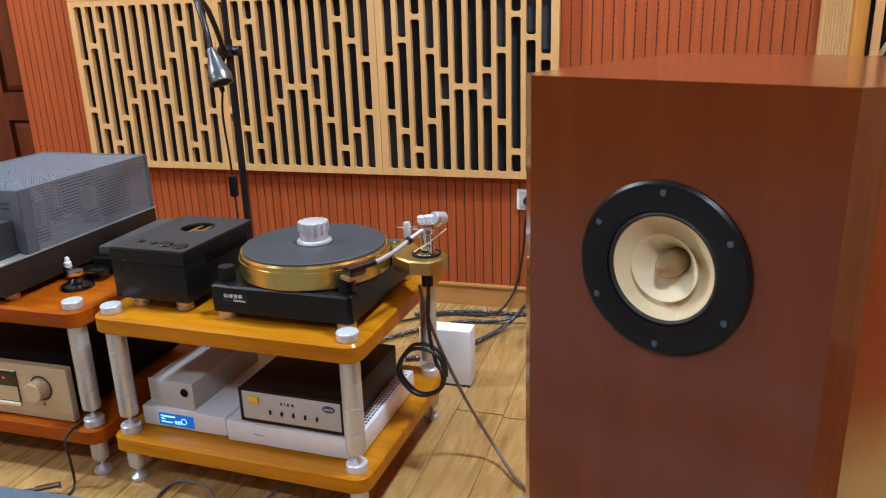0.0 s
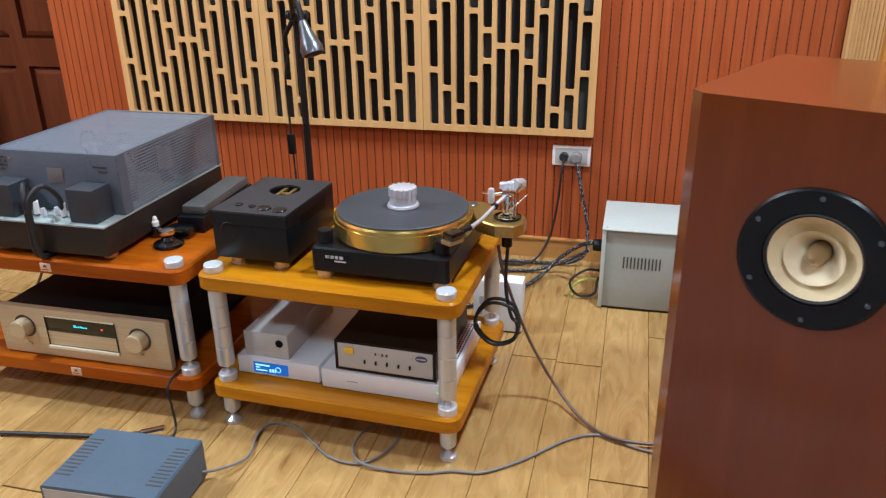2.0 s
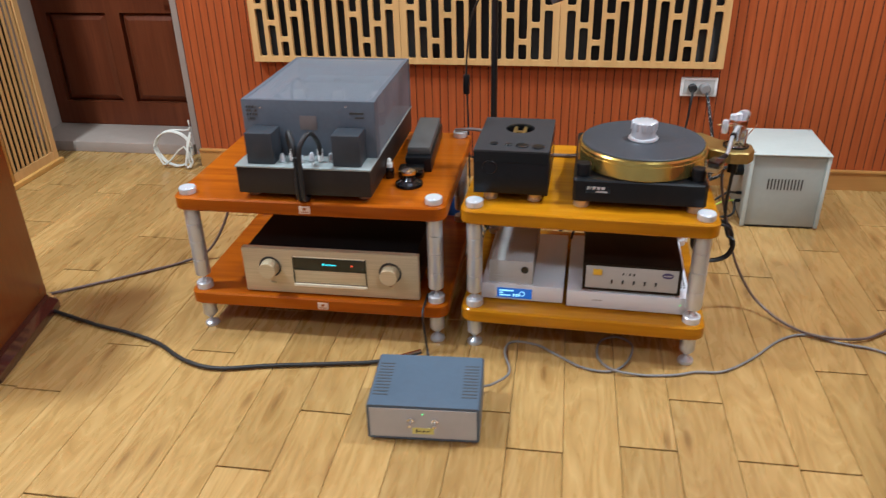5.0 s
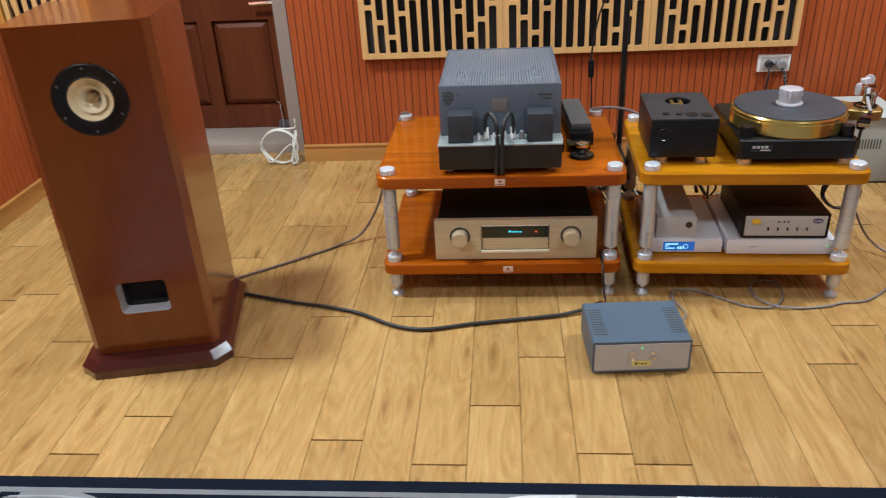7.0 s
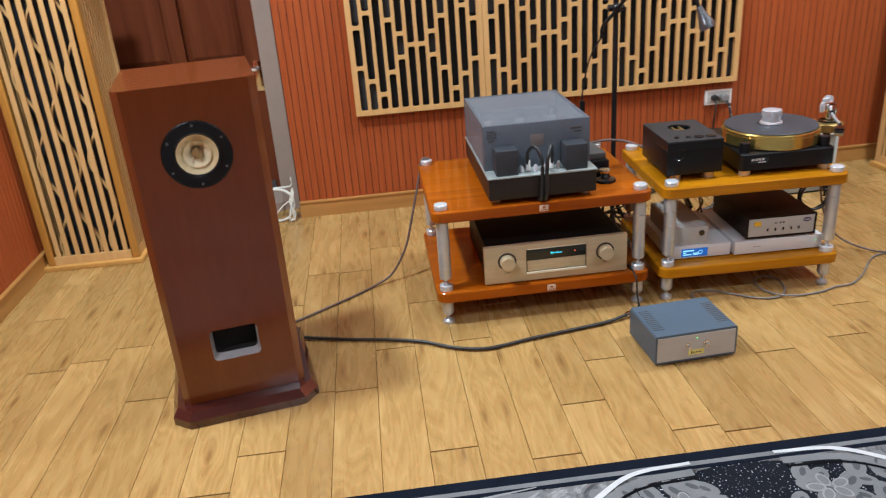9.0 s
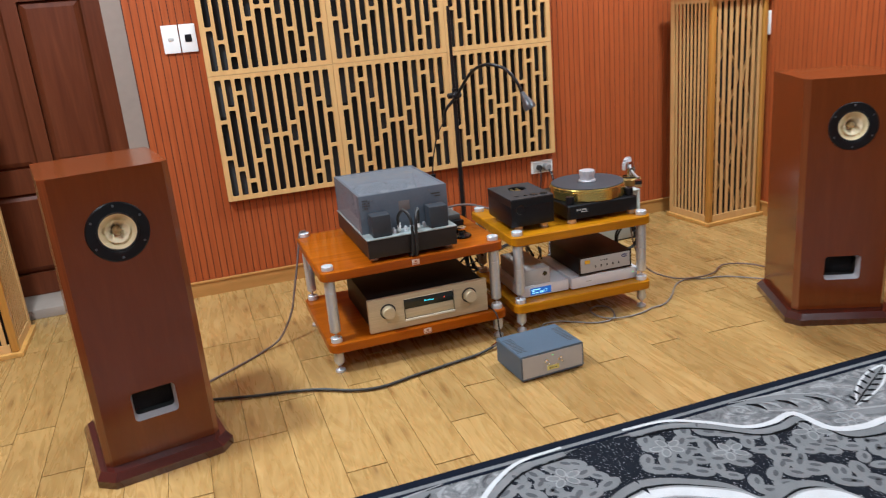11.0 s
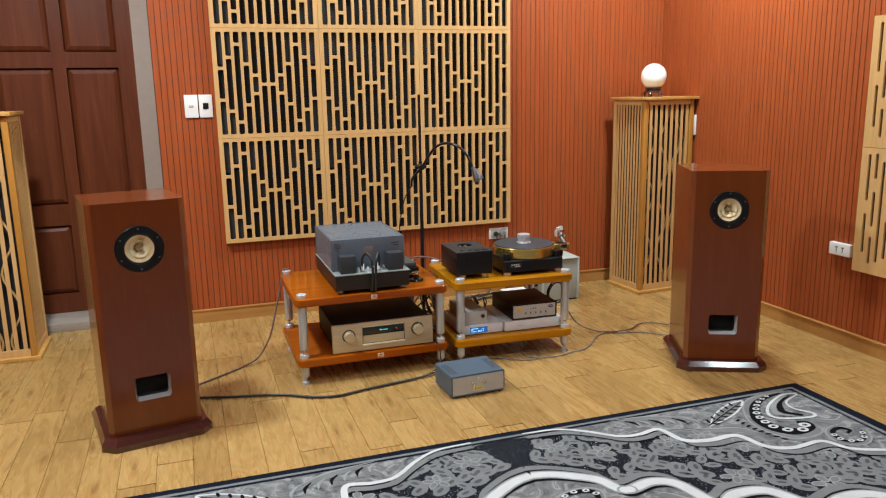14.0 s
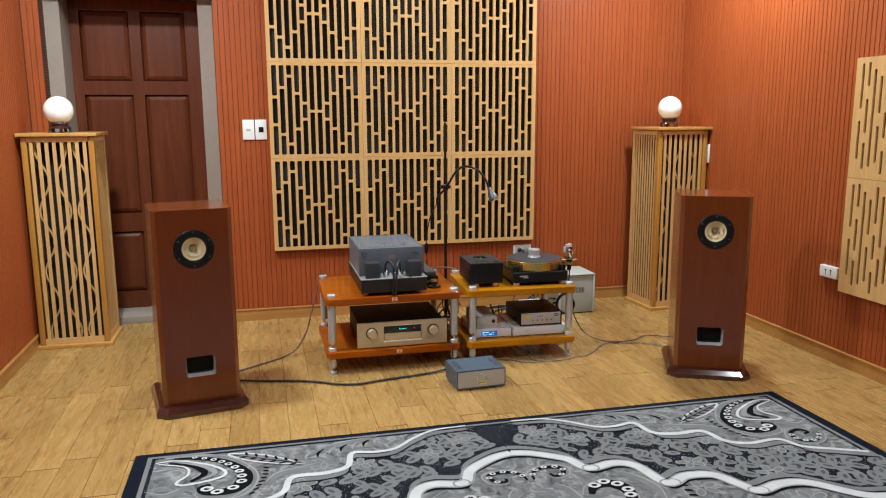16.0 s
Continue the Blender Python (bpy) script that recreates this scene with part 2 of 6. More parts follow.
def floor_wood():
    """Golden oak boards with blotchy cathedral figure and knots, each board shifted by its own random number."""
    m, nt, b = node_mat("golden_oak_board")
    vo = nt.nodes.new("ShaderNodeTexVoronoi")
    vo.voronoi_dimensions = "2D"
    vo.inputs["Scale"].default_value = 1.0
    nt.links.new(coords(nt, (8.0, 1.7, 8.0), True), vo.inputs["Vector"])
    eye = nt.nodes.new("ShaderNodeMapRange")
    eye.interpolation_type = "SMOOTHSTEP"
    eye.inputs["From Min"].default_value, eye.inputs["From Max"].default_value = 0.0, 0.42
    eye.inputs["To Min"].default_value, eye.inputs["To Max"].default_value = 0.20, 0.0
    nt.links.new(vo.outputs["Distance"], eye.inputs["Value"])
    warp = noise_tex(nt, coords(nt, (7.0, 1.2, 7.0), True), 1.0, 2.4, 0.45, 0.6)
    bent = nt.nodes.new("ShaderNodeMath")
    nt.links.new(warp, bent.inputs[0])
    nt.links.new(eye.outputs[0], bent.inputs[1])
    w = nt.nodes.new("ShaderNodeMath")
    w.operation = "MULTIPLY"
    w.inputs[1].default_value = 27.0
    nt.links.new(bent.outputs[0], w.inputs[0])
    fr = nt.nodes.new("ShaderNodeMath")
    fr.operation = "PINGPONG"
    fr.inputs[1].default_value = 1.0
    nt.links.new(w.outputs[0], fr.inputs[0])
    fine = noise_tex(nt, coords(nt, (210, 14, 210), True), 1.0, 5, 0.65)
    flame = noise_tex(nt, coords(nt, (26, 3.6, 26), True), 1.0, 4, 0.55, 1.8)
    blot = noise_tex(nt, coords(nt, (5, 2.4, 5), True), 1.0, 3, 0.5, 0.8)
    c1 = ramp(nt, fr.outputs[0], ((0.0, (0.24, 0.124, 0.036)), (0.16, (0.36, 0.203, 0.064)), (0.80, (0.43, 0.260, 0.090)), (0.94, (0.50, 0.318, 0.120)), (1.0, (0.60, 0.405, 0.172))))
    c2 = ramp(nt, fine, ((0.3, (0.29, 0.160, 0.050)), (0.7, (0.49, 0.298, 0.106))))
    c3 = ramp(nt, blot, ((0.26, (0.26, 0.135, 0.041)), (0.42, (0.37, 0.213, 0.069)), (0.75, (0.49, 0.305, 0.112))))
    c4 = ramp(nt, flame, ((0.30, (0.25, 0.130, 0.040)), (0.46, (0.38, 0.220, 0.073)), (0.62, (0.46, 0.285, 0.106)), (0.76, (0.60, 0.410, 0.175))))
    c = mixed(nt, 0.34, mixed(nt, 0.22, mixed(nt, 0.36, c1, c2), c3), c4)
    knot = ramp(nt, vo.outputs["Distance"], ((0.0, (0.30, 0.21, 0.15)), (0.035, (0.50, 0.40, 0.33)), (0.07, (0.80, 0.74, 0.68)), (0.15, (1.0, 1.0, 1.0))))
    c = mixed(nt, 0.65, c, knot, "MULTIPLY")
    info = nt.nodes.new("ShaderNodeObjectInfo")
    tone = ramp(nt, info.outputs["Random"], ((0.0, (0.80, 0.78, 0.74)), (0.5, (0.95, 0.94, 0.92)), (1.0, (1.05, 1.05, 1.05))))
    nt.links.new(mixed(nt, 1.0, c, tone, "MULTIPLY"), b.inputs["Base Color"])
    spread(nt, b, flame, 0.14, 0.42)
    b.inputs["Specular IOR Level"].default_value = 0.5
    bump(nt, b, fine, 0.10, 0.0006)
    return m


def groove_mat():
    """Back of the grooves between the wall slats, with rows of round-ended perforations."""
    m, nt, b = node_mat("perforated_groove")
    tc = nt.nodes.new("ShaderNodeTexCoord")
    sep = nt.nodes.new("ShaderNodeSeparateXYZ")
    nt.links.new(tc.outputs["Object"], sep.inputs[0])
    pp = nt.nodes.new("ShaderNodeMath")
    pp.operation = "PINGPONG"
    pp.inputs[1].default_value = 0.008
    nt.links.new(sep.outputs["Z"], pp.inputs[0])
    gt = nt.nodes.new("ShaderNodeMath")
    gt.operation = "GREATER_THAN"
    gt.inputs[1].default_value = 0.0030
    nt.links.new(pp.outputs[0], gt.inputs[0])
    nt.links.new(mixed(nt, gt.outputs[0], (0.20, 0.042, 0.012), (0.008, 0.003, 0.002)), b.inputs["Base Color"])
    b.inputs["Roughness"].default_value = 0.7
    return m


def mesh_metal():
    """Perforated steel sheet: square holes cut through by alpha, on the sheet's own grid."""
    m, nt, b = node_mat("perforated_steel")
    b.inputs["Base Color"].default_value = (0.19, 0.225, 0.27, 1)
    b.inputs["Metallic"].default_value, b.inputs["Roughness"].default_value = 0.3, 0.42
    tc = nt.nodes.new("ShaderNodeTexCoord")
    sep = nt.nodes.new("ShaderNodeSeparateXYZ")
    nt.links.new(tc.outputs["Object"], sep.inputs[0])
    outs = []
    for ax in ("X", "Y", "Z"):
        pp = nt.nodes.new("ShaderNodeMath")
        pp.operation = "PINGPONG"
        pp.inputs[1].default_value = 0.0036
        nt.links.new(sep.outputs[ax], pp.inputs[0])
        lt = nt.nodes.new("ShaderNodeMath")
        lt.operation = "LESS_THAN"
        lt.inputs[1].default_value = 0.0019
        nt.links.new(pp.outputs[0], lt.inputs[0])
        outs.append(lt.outputs[0])
    geo = nt.nodes.new("ShaderNodeNewGeometry")
    sn = nt.nodes.new("ShaderNodeSeparateXYZ")
    nt.links.new(geo.outputs["True Normal"], sn.inputs[0])
    total = None
    for ax, o in zip(("X", "Y", "Z"), outs):
        ab = nt.nodes.new("ShaderNodeMath")
        ab.operation = "ABSOLUTE"
        nt.links.new(sn.outputs[ax], ab.inputs[0])
        lt = nt.nodes.new("ShaderNodeMath")
        lt.operation = "LESS_THAN"
        lt.inputs[1].default_value = 0.7
        nt.links.new(ab.outputs[0], lt.inputs[0])
        mu = nt.nodes.new("ShaderNodeMath")
        mu.operation = "MULTIPLY"
        nt.links.new(o, mu.inputs[0])
        nt.links.new(lt.outputs[0], mu.inputs[1])
        if total is None:
            total = mu.outputs[0]
        else:
            mx = nt.nodes.new("ShaderNodeMath")
            mx.operation = "MAXIMUM"
            nt.links.new(total, mx.inputs[0])
            nt.links.new(mu.outputs[0], mx.inputs[1])
            total = mx.outputs[0]
    nt.links.new(total, b.inputs["Alpha"])
    return m


def braided():
    """Black braided sleeve with flecks of white thread."""
    m, nt, b = node_mat("braided_sleeve")
    n = noise_tex(nt, coords(nt, (1, 1, 1)), 230, 2, 0.5)
    nt.links.new(ramp(nt, n, ((0.60, (0.012, 0.012, 0.014)), (0.63, (0.55, 0.55, 0.55)))), b.inputs["Base Color"])
    b.inputs["Roughness"].default_value = 0.6
    bump(nt, b, n, 0.4, 0.001)
    return m


def pile(name, colour, vary=0.35, fleck=False):
    """Cut carpet pile."""
    m, nt, b = node_mat(name)
    vec = coords(nt, (1, 1, 1))
    n1, n2 = noise_tex(nt, vec, 420, 3, 0.6), noise_tex(nt, vec, 14, 3)
    lo, hi = tuple(v * (1 - vary) for v in colour), tuple(min(1, v * (1 + vary)) for v in colour)
    c = mixed(nt, 0.45, ramp(nt, n1, ((0.3, lo), (0.7, hi))), ramp(nt, n2, ((0.3, lo), (0.7, hi))))
    if fleck:
        n3 = noise_tex(nt, vec, 190, 1, 0.5)
        sp = ramp(nt, n3, ((0.67, (0, 0, 0)), (0.71, (0.5, 0.51, 0.55))))
        c = mixed(nt, 1.0, c, sp, "ADD")
    nt.links.new(c, b.inputs["Base Color"])
    b.inputs["Roughness"].default_value = 0.95
    b.inputs["Specular IOR Level"].default_value = 0.08
    bump(nt, b, n1, 0.6, 0.003)
    return m


def swirl_pile():
    """Grey carved pile whose woven figure runs in soft swirls of two greys with pale threads."""
    m, nt, b = node_mat("swirled_grey_pile")
    vec = coords(nt, (1, 1, 1))
    n1, n2 = noise_tex(nt, vec, 420, 3, 0.6), noise_tex(nt, vec, 11, 3, 0.55, 2.6)
    base = ramp(nt, n2, ((0.28, (0.065, 0.067, 0.073)), (0.42, (0.16, 0.163, 0.17)), (0.55, (0.22, 0.223, 0.228)), (0.64, (0.36, 0.365, 0.37)), (0.69, (0.19, 0.193, 0.198))))
    c = mixed(nt, 0.75, base, ramp(nt, n1, ((0.3, (0.6, 0.6, 0.6)), (0.7, (1.0, 1.0, 1.0)))), "MULTIPLY")
    nt.links.new(c, b.inputs["Base Color"])
    b.inputs["Roughness"].default_value = 0.95
    b.inputs["Specular IOR Level"].default_value = 0.08
    bump(nt, b, n1, 0.6, 0.003)
    return m


FLOOR = floor_wood()
GROOVE = groove_mat()
MESH = mesh_metal()
BRAID = braided()
PILE_NAVY = pile("navy_pile", (0.006, 0.009, 0.017))
PILE_BLACK = pile("charcoal_pile", (0.010, 0.012, 0.017), fleck=True)
PILE_INK = pile("black_pile", (0.005, 0.0055, 0.007))
PILE_GREY = pile("grey_pile", (0.175, 0.18, 0.185), 0.22)
PILE_MID = pile("mid_grey_pile", (0.085, 0.088, 0.095), 0.3)
PILE_LIGHT = pile("pale_grey_pile", (0.27, 0.275, 0.28), 0.2)
PILE_SWIRL = swirl_pile()
PILE_WHITE = pile("white_pile", (0.54, 0.55, 0.56), 0.16)


# ---------------------------------------------------------------- mesh tools
def mesh_of(name, bm, material, smooth=True):
    bmesh.ops.recalc_face_normals(bm, faces=bm.faces)
    me = bpy.data.meshes.new(name)
    bm.to_mesh(me)
    bm.free()
    me.materials.append(material)
    if smooth:
        me.polygons.foreach_set("use_smooth", [True] * len(me.polygons))
        me.set_sharp_from_angle(angle=radians(32))
    return me


def part(name, bm, material, parent=None, label="", at=None, smooth=True):
    ob = new(name, mesh_of(name, bm, material, smooth))
    if parent is not None:
        ob.parent = parent
    if at is not None:
        ob.matrix_basis = at
    return tagged(ob, label)


def thing(name, label, category, at=None, group="", kind=""):
    ob = new(name)
    ob.empty_display_size = 0.05
    if at is not None:
        ob.matrix_basis = at
    return tagged(ob, label, category, group, kind)


def box(bm, x0, x1, y0, y1, z0, z1, bev=0.0, seg=2):
    tmp = bmesh.new()
    bmesh.ops.create_cube(tmp, size=1, matrix=Matrix.Translation(((x0 + x1) / 2, (y0 + y1) / 2, (z0 + z1) / 2)) @ Matrix.Diagonal((x1 - x0, y1 - y0, z1 - z0, 1)))
    if bev:
        bmesh.ops.bevel(tmp, geom=tmp.edges[:], offset=bev, segments=seg, affect="EDGES", profile=0.6)
    join(bm, tmp)
    return bm


def join(bm, tmp, m=None):
    if m is not None:
        tmp.transform(m)
    me = bpy.data.meshes.new("tmp")
    tmp.to_mesh(me)
    tmp.free()
    bm.from_mesh(me)
    bpy.data.meshes.remove(me)
    return bm


def B(x0, x1, y0, y1, z0, z1, bev=0.0, seg=2):
    return box(bmesh.new(), x0, x1, y0, y1, z0, z1, bev, seg)


def lathe(profile, seg=32, m=None, bm=None):
    """Turns (radius, height) pairs round z."""
    bm2 = bmesh.new()
    rings = []
    for r, z in profile:
        if r < 1e-6:
            rings.append([bm2.verts.new((0, 0, z))])
        else:
            rings.append([bm2.verts.new((r * math.cos(2 * math.pi * i / seg), r * math.sin(2 * math.pi * i / seg), z)) for i in range(seg)])
    for a, b in zip(rings, rings[1:]):
        for i in range(seg):
            j = (i + 1) % seg
            if len(a) == 1 and len(b) == 1:
                continue
            if len(a) == 1:
                bm2.faces.new((a[0], b[i], b[j]))
            elif len(b) == 1:
                bm2.faces.new((a[i], b[0], a[j]))
            else:
                bm2.faces.new((a[i], b[i], b[j], a[j]))
    if m is not None:
        bm2.transform(m)
    return bm2 if bm is None else join(bm, bm2)


def disc_cyl(r, z0, z1, bev=0.0, seg=32, m=None, bm=None):
    if bev:
        return lathe([(0, z0), (r - bev, z0), (r, z0 + bev), (r, z1 - bev), (r - bev, z1), (0, z1)], seg, m, bm)
    return lathe([(0, z0), (r, z0), (r, z1), (0, z1)], seg, m, bm)


def rounded(x0, x1, z0, z1, r, n=3):
    pts = []
    for cx, cz, a0 in ((x1 - r, z1 - r, 0), (x0 + r, z1 - r, 90), (x0 + r, z0 + r, 180), (x1 - r, z0 + r, 270)):
        for i in range(n + 1):
            a = radians(a0 + 90 * i / n)
            pts.append((cx + r * math.cos(a), cz + r * math.sin(a)))
    return pts


def circle(cx, cz, r, n=32):
    return [(cx + r * math.cos(2 * math.pi * i / n), cz + r * math.sin(2 * math.pi * i / n)) for i in range(n)]


def plate(outer, holes, depth, axis="y"):
    """A flat plate in the xz plane at y = 0, pierced by holes, with its thickness towards +y."""
    bm = bmesh.new()
    edges = []
    for loop in (outer, *holes):
        vs = [bm.verts.new((x, 0, z)) for x, z in loop]
        edges += [bm.edges.new((vs[i], vs[(i + 1) % len(vs)])) for i in range(len(vs))]
    bmesh.ops.triangle_fill(bm, use_beauty=True, use_dissolve=False, edges=edges, normal=(0, -1, 0))
    if depth:
        made = bmesh.ops.extrude_face_region(bm, geom=bm.faces[:])
        bmesh.ops.translate(bm, verts=[g for g in made["geom"] if isinstance(g, bmesh.types.BMVert)], vec=(0, depth, 0))
    return bm


def prism(points, z0, z1, bev=0.0):
    """An upright prism over a plan outline; bev chamfers its upper rim."""
    bm = bmesh.new()
    cx, cy = sum(p[0] for p in points) / len(points), sum(p[1] for p in points) / len(points)
    levels = [(1.0, z0), (1.0, z1)] if not bev else [(1.0, z0), (1.0, z1 - bev), (None, z1)]
    rings = []
    for s, z in levels:
        ring = []
        for x, y in points:
            if s is None:
                d = math.hypot(x - cx, y - cy)
                k = (d - bev) / d
                ring.append(bm.verts.new((cx + (x - cx) * k, cy + (y - cy) * k, z)))
            else:
                ring.append(bm.verts.new((x, y, z)))
        rings.append(ring)
    n = len(points)
    for a, b in zip(rings, rings[1:]):
        for i in range(n):
            bm.faces.new((a[i], a[(i + 1) % n], b[(i + 1) % n], b[i]))
    bm.faces.new(rings[0][::-1])
    bm.faces.new(rings[-1])
    return bm


def smooth_path(pts, steps=8):
    """Catmull-Rom through the points."""
    p = [Vector(v) for v in pts]
    p = [p[0] * 2 - p[1]] + p + [p[-1] * 2 - p[-2]]
    out = []
    for i in range(1, len(p) - 2):
        for k in range(steps):
            t = k / steps
            a, b, c, d = p[i - 1], p[i], p[i + 1], p[i + 2]
            out.append(0.5 * ((2 * b) + (c - a) * t + (2 * a - 5 * b + 4 * c - d) * t * t + (3 * b - a - 3 * c + d) * t ** 3))
    out.append(p[-2])
    return out


def tube(pts, r, steps=8, seg=8, bm=None, taper=None):
    path = smooth_path(pts, steps) if steps > 1 else [Vector(v) for v in pts]
    bm2 = bmesh.new()
    rings, up = [], Vector((0, 0, 1))
    for i, c in enumerate(path):
        d = (path[min(i + 1, len(path) - 1)] - path[max(i - 1, 0)]).normalized()
        side = d.cross(up)
        if side.length < 0.05:
            side = d.cross(Vector((0, 1, 0)))
        side.normalize()
        over = side.cross(d).normalized()
        rad = r if taper is None else r + (taper - r) * i / (len(path) - 1)
        rings.append([bm2.verts.new(c + rad * (side * math.cos(2 * math.pi * k / seg) + over * math.sin(2 * math.pi * k / seg))) for k in range(seg)])
    for a, b in zip(rings, rings[1:]):
        for k in range(seg):
            bm2.faces.new((a[k], a[(k + 1) % seg], b[(k + 1) % seg], b[k]))
    bm2.faces.new(rings[0])
    bm2.faces.new(rings[-1][::-1])
    return bm2 if bm is None else join(bm, bm2)


def bars(rows, y, parent, material, name="printed_line"):
    """Small printed bars (x0, x1, z0, z1) just proud of a front face at y."""
    bm = bmesh.new()
    for x0, x1, z0, z1 in rows:
        box(bm, x0, x1, y - 0.0006, y, z0, z1)
    return part(name, bm, material, parent)


# ---------------------------------------------------------------- the room
WALL_Y, LEFT_X, HIGH, BACK_Y = 2.358, -3.435, 2.66, -3.9
DOOR_L, DOOR_R, DOOR_TOP = -3.345, -2.408, 1.99
RIGHT_AT = pose(0.683, 0.85, 0, 0, 0, 0)      # right wall: local y runs along it, local x = 0 is its face
PITCH, SLAT_W, SLAT_T = 0.0304, 0.0273, 0.0022

wall_back = part("wall_back", B(DOOR_R, 0.95, WALL_Y + SLAT_T, WALL_Y + 0.12, 0, HIGH), GROOVE, None, smooth=False)
tagged(wall_back, "orange-brown grooved wood slat wall behind the audio racks", "wall", kind="structure")
box_bm = B(LEFT_X - 0.1, DOOR_L, WALL_Y + SLAT_T, WALL_Y + 0.12, 0, HIGH)
box(box_bm, DOOR_L, DOOR_R, WALL_Y + SLAT_T, WALL_Y + 0.12, DOOR_TOP, HIGH)
wall_door = part("wall_door_side", box_bm, GROOVE, None, smooth=False)
tagged(wall_door, "orange-brown slat wall around the door recess", "wall", kind="structure")
wall_left = part("wall_left", B(LEFT_X - 0.12, LEFT_X - SLAT_T, BACK_Y, WALL_Y + 0.1, 0, HIGH), GROOVE, None, smooth=False)
tagged(wall_left, "orange-brown grooved wood slat side wall", "wall", kind="structure")
wall_right = part("wall_right", B(SLAT_T, 0.12, -4.8, 1.507, 0, HIGH), GROOVE, None, at=RIGHT_AT, smooth=False)
tagged(wall_right, "orange-brown grooved wood slat side wall with sockets", "wall", kind="structure")
wall_front = part("wall_front", B(LEFT_X - 0.1, 0.9, BACK_Y - 0.1, BACK_Y, 0, HIGH), PLAIN_WALL, None)
tagged(wall_front, "plain orange-brown wall closing the room", "wall", kind="structure")
ceiling = part("ceiling", B(LEFT_X - 0.2, 1.0, BACK_Y - 0.2, 3.1, HIGH, HIGH + 0.1), CEILING, None)
tagged(ceiling, "plain white room ceiling", "ceiling", kind="structure")
floor = part("floor", B(LEFT_X - 0.2, 1.0, BACK_Y - 0.2, 3.1, -0.12, -0.009), INK, None)
tagged(floor, "golden oak laminate plank floor", "floor", kind="structure")

# baseboards, each with a rounded top lip
for nm, at, length in (("baseboard", pose(DOOR_R, WALL_Y, 0), 0.668 - DOOR_R), ("baseboard", pose(LEFT_X, BACK_Y, 0, 0, 0, 90) , WALL_Y - BACK_Y)):
    bb = B(0, length, -0.014, 0.0, 0, 0.066)
    box(bb, 0, length, -0.019, 0.0, 0.0665, 0.076, 0.003)
    if at.to_euler().z > 1:
        at = Matrix.Translation((LEFT_X, BACK_Y, 0)) @ Matrix(((0, -1, 0, 0), (1, 0, 0, 0), (0, 0, 1, 0), (0, 0, 0, 1)))
    tagged(part(nm, bb, HONEY, None, at=at), "honey-coloured wooden baseboard with rounded lip", "baseboard", kind="structure")
for y0, y1 in ((-4.7, -0.2005), (-0.199, 1.488)):
    bb = B(-0.014, 0.0, y0, y1, 0, 0.066)
    box(bb, -0.019, 0.0, y0, y1, 0.0665, 0.076, 0.003)
    tagged(part("baseboard", bb, HONEY, None, at=RIGHT_AT), "honey-coloured wooden baseboard with rounded lip", "baseboard", kind="structure")

# door recess: plaster cheeks, raised sill, panelled door
recess = part("door_recess", B(DOOR_L - 0.12, DOOR_L + 0.083, WALL_Y + 0.123, 2.90, 0, HIGH), TAUPE, None)
tagged(recess, "taupe plaster cheek of the door recess", "wall", kind="structure")
bm = B(-2.497, DOOR_R + 0.1, WALL_Y + 0.123, 2.90, 0, HIGH)
tagged(part("door_recess", bm, TAUPE, None), "taupe plaster jamb beside the dark door", "wall", kind="structure")
bm = B(DOOR_L + 0.0835, -2.4975, WALL_Y + 0.125, 2.90, DOOR_TOP, HIGH)
tagged(part("door_recess", bm, TAUPE, None), "taupe plaster lintel over the dark door", "wall", kind="structure")
tagged(part("door_sill", B(DOOR_L + 0.0835, -2.4975, 2.462, 2.90, 0, 0.046, 0.004), TAUPE, None), "raised taupe plaster sill below the door", "sill", kind="structure")

door = thing("door_1", "closed dark mahogany six-panel door in a recess", "door", pose(0, 0, 0), kind="structure")
DX0, DX1, DY = -3.2605, -2.4985, 2.70
panels_x = ((-3.205, -2.922), (-2.856, -2.592))
panels_z = ((0.155, 0.550), (0.668, 1.412), (1.495, 1.915))
holes = [rounded(a, b, c, d, 0.002, 1) for a, b in panels_x for c, d in panels_z]
part("door_frame", plate([(DX0, 0.048), (DX1, 0.048), (DX1, 1.985), (DX0, 1.985)], holes, 0.045), DOOR_WOOD, door, at=pose(0, DY, 0))
for a, b in panels_x:
    for c, d in panels_z:
        bm = bmesh.new()
        r0 = [bm.verts.new(v) for v in ((a, 0.028, c), (b, 0.028, c), (b, 0.028, d), (a, 0.028, d))]
        k = 0.012
        r1 = [bm.verts.new(v) for v in ((a + k, 0.016, c + k), (b - k, 0.016, c + k), (b - k, 0.016, d - k), (a + k, 0.016, d - k))]
        k = 0.032
        r2 = [bm.verts.new(v) for v in ((a + k, 0.006, c + k), (b - k, 0.006, c + k), (b - k, 0.006, d - k), (a + k, 0.006, d - k))]
        for p, q in ((r0, r1), (r1, r2)):
            for i in range(4):
                bm.faces.new((p[i], p[(i + 1) % 4], q[(i + 1) % 4], q[i]))
        bm.faces.new(r2)
        part("door_panel", bm, DOOR_WOOD, door, at=pose(0, DY, 0), smooth=False)
lever = part("door_handle", B(-2.560, -2.520, DY - 0.006, DY - 0.0005, 0.525, 0.665, 0.002), CHROME, door, "chrome lever handle on a plate")
bm = tube([(-2.540, DY - 0.004, 0.630), (-2.540, DY - 0.040, 0.630), (-2.560, DY - 0.046, 0.630), (-2.650, DY - 0.046, 0.628)], 0.008, 5, 8)
part("lever", bm, CHROME, lever)
bolt = part("floor_bolt", B(-2.610, -2.545, DY - 0.012, DY - 0.0005, 0.050, 0.084, 0.002), GUNMETAL, door, "grey metal bolt at the foot of the door")
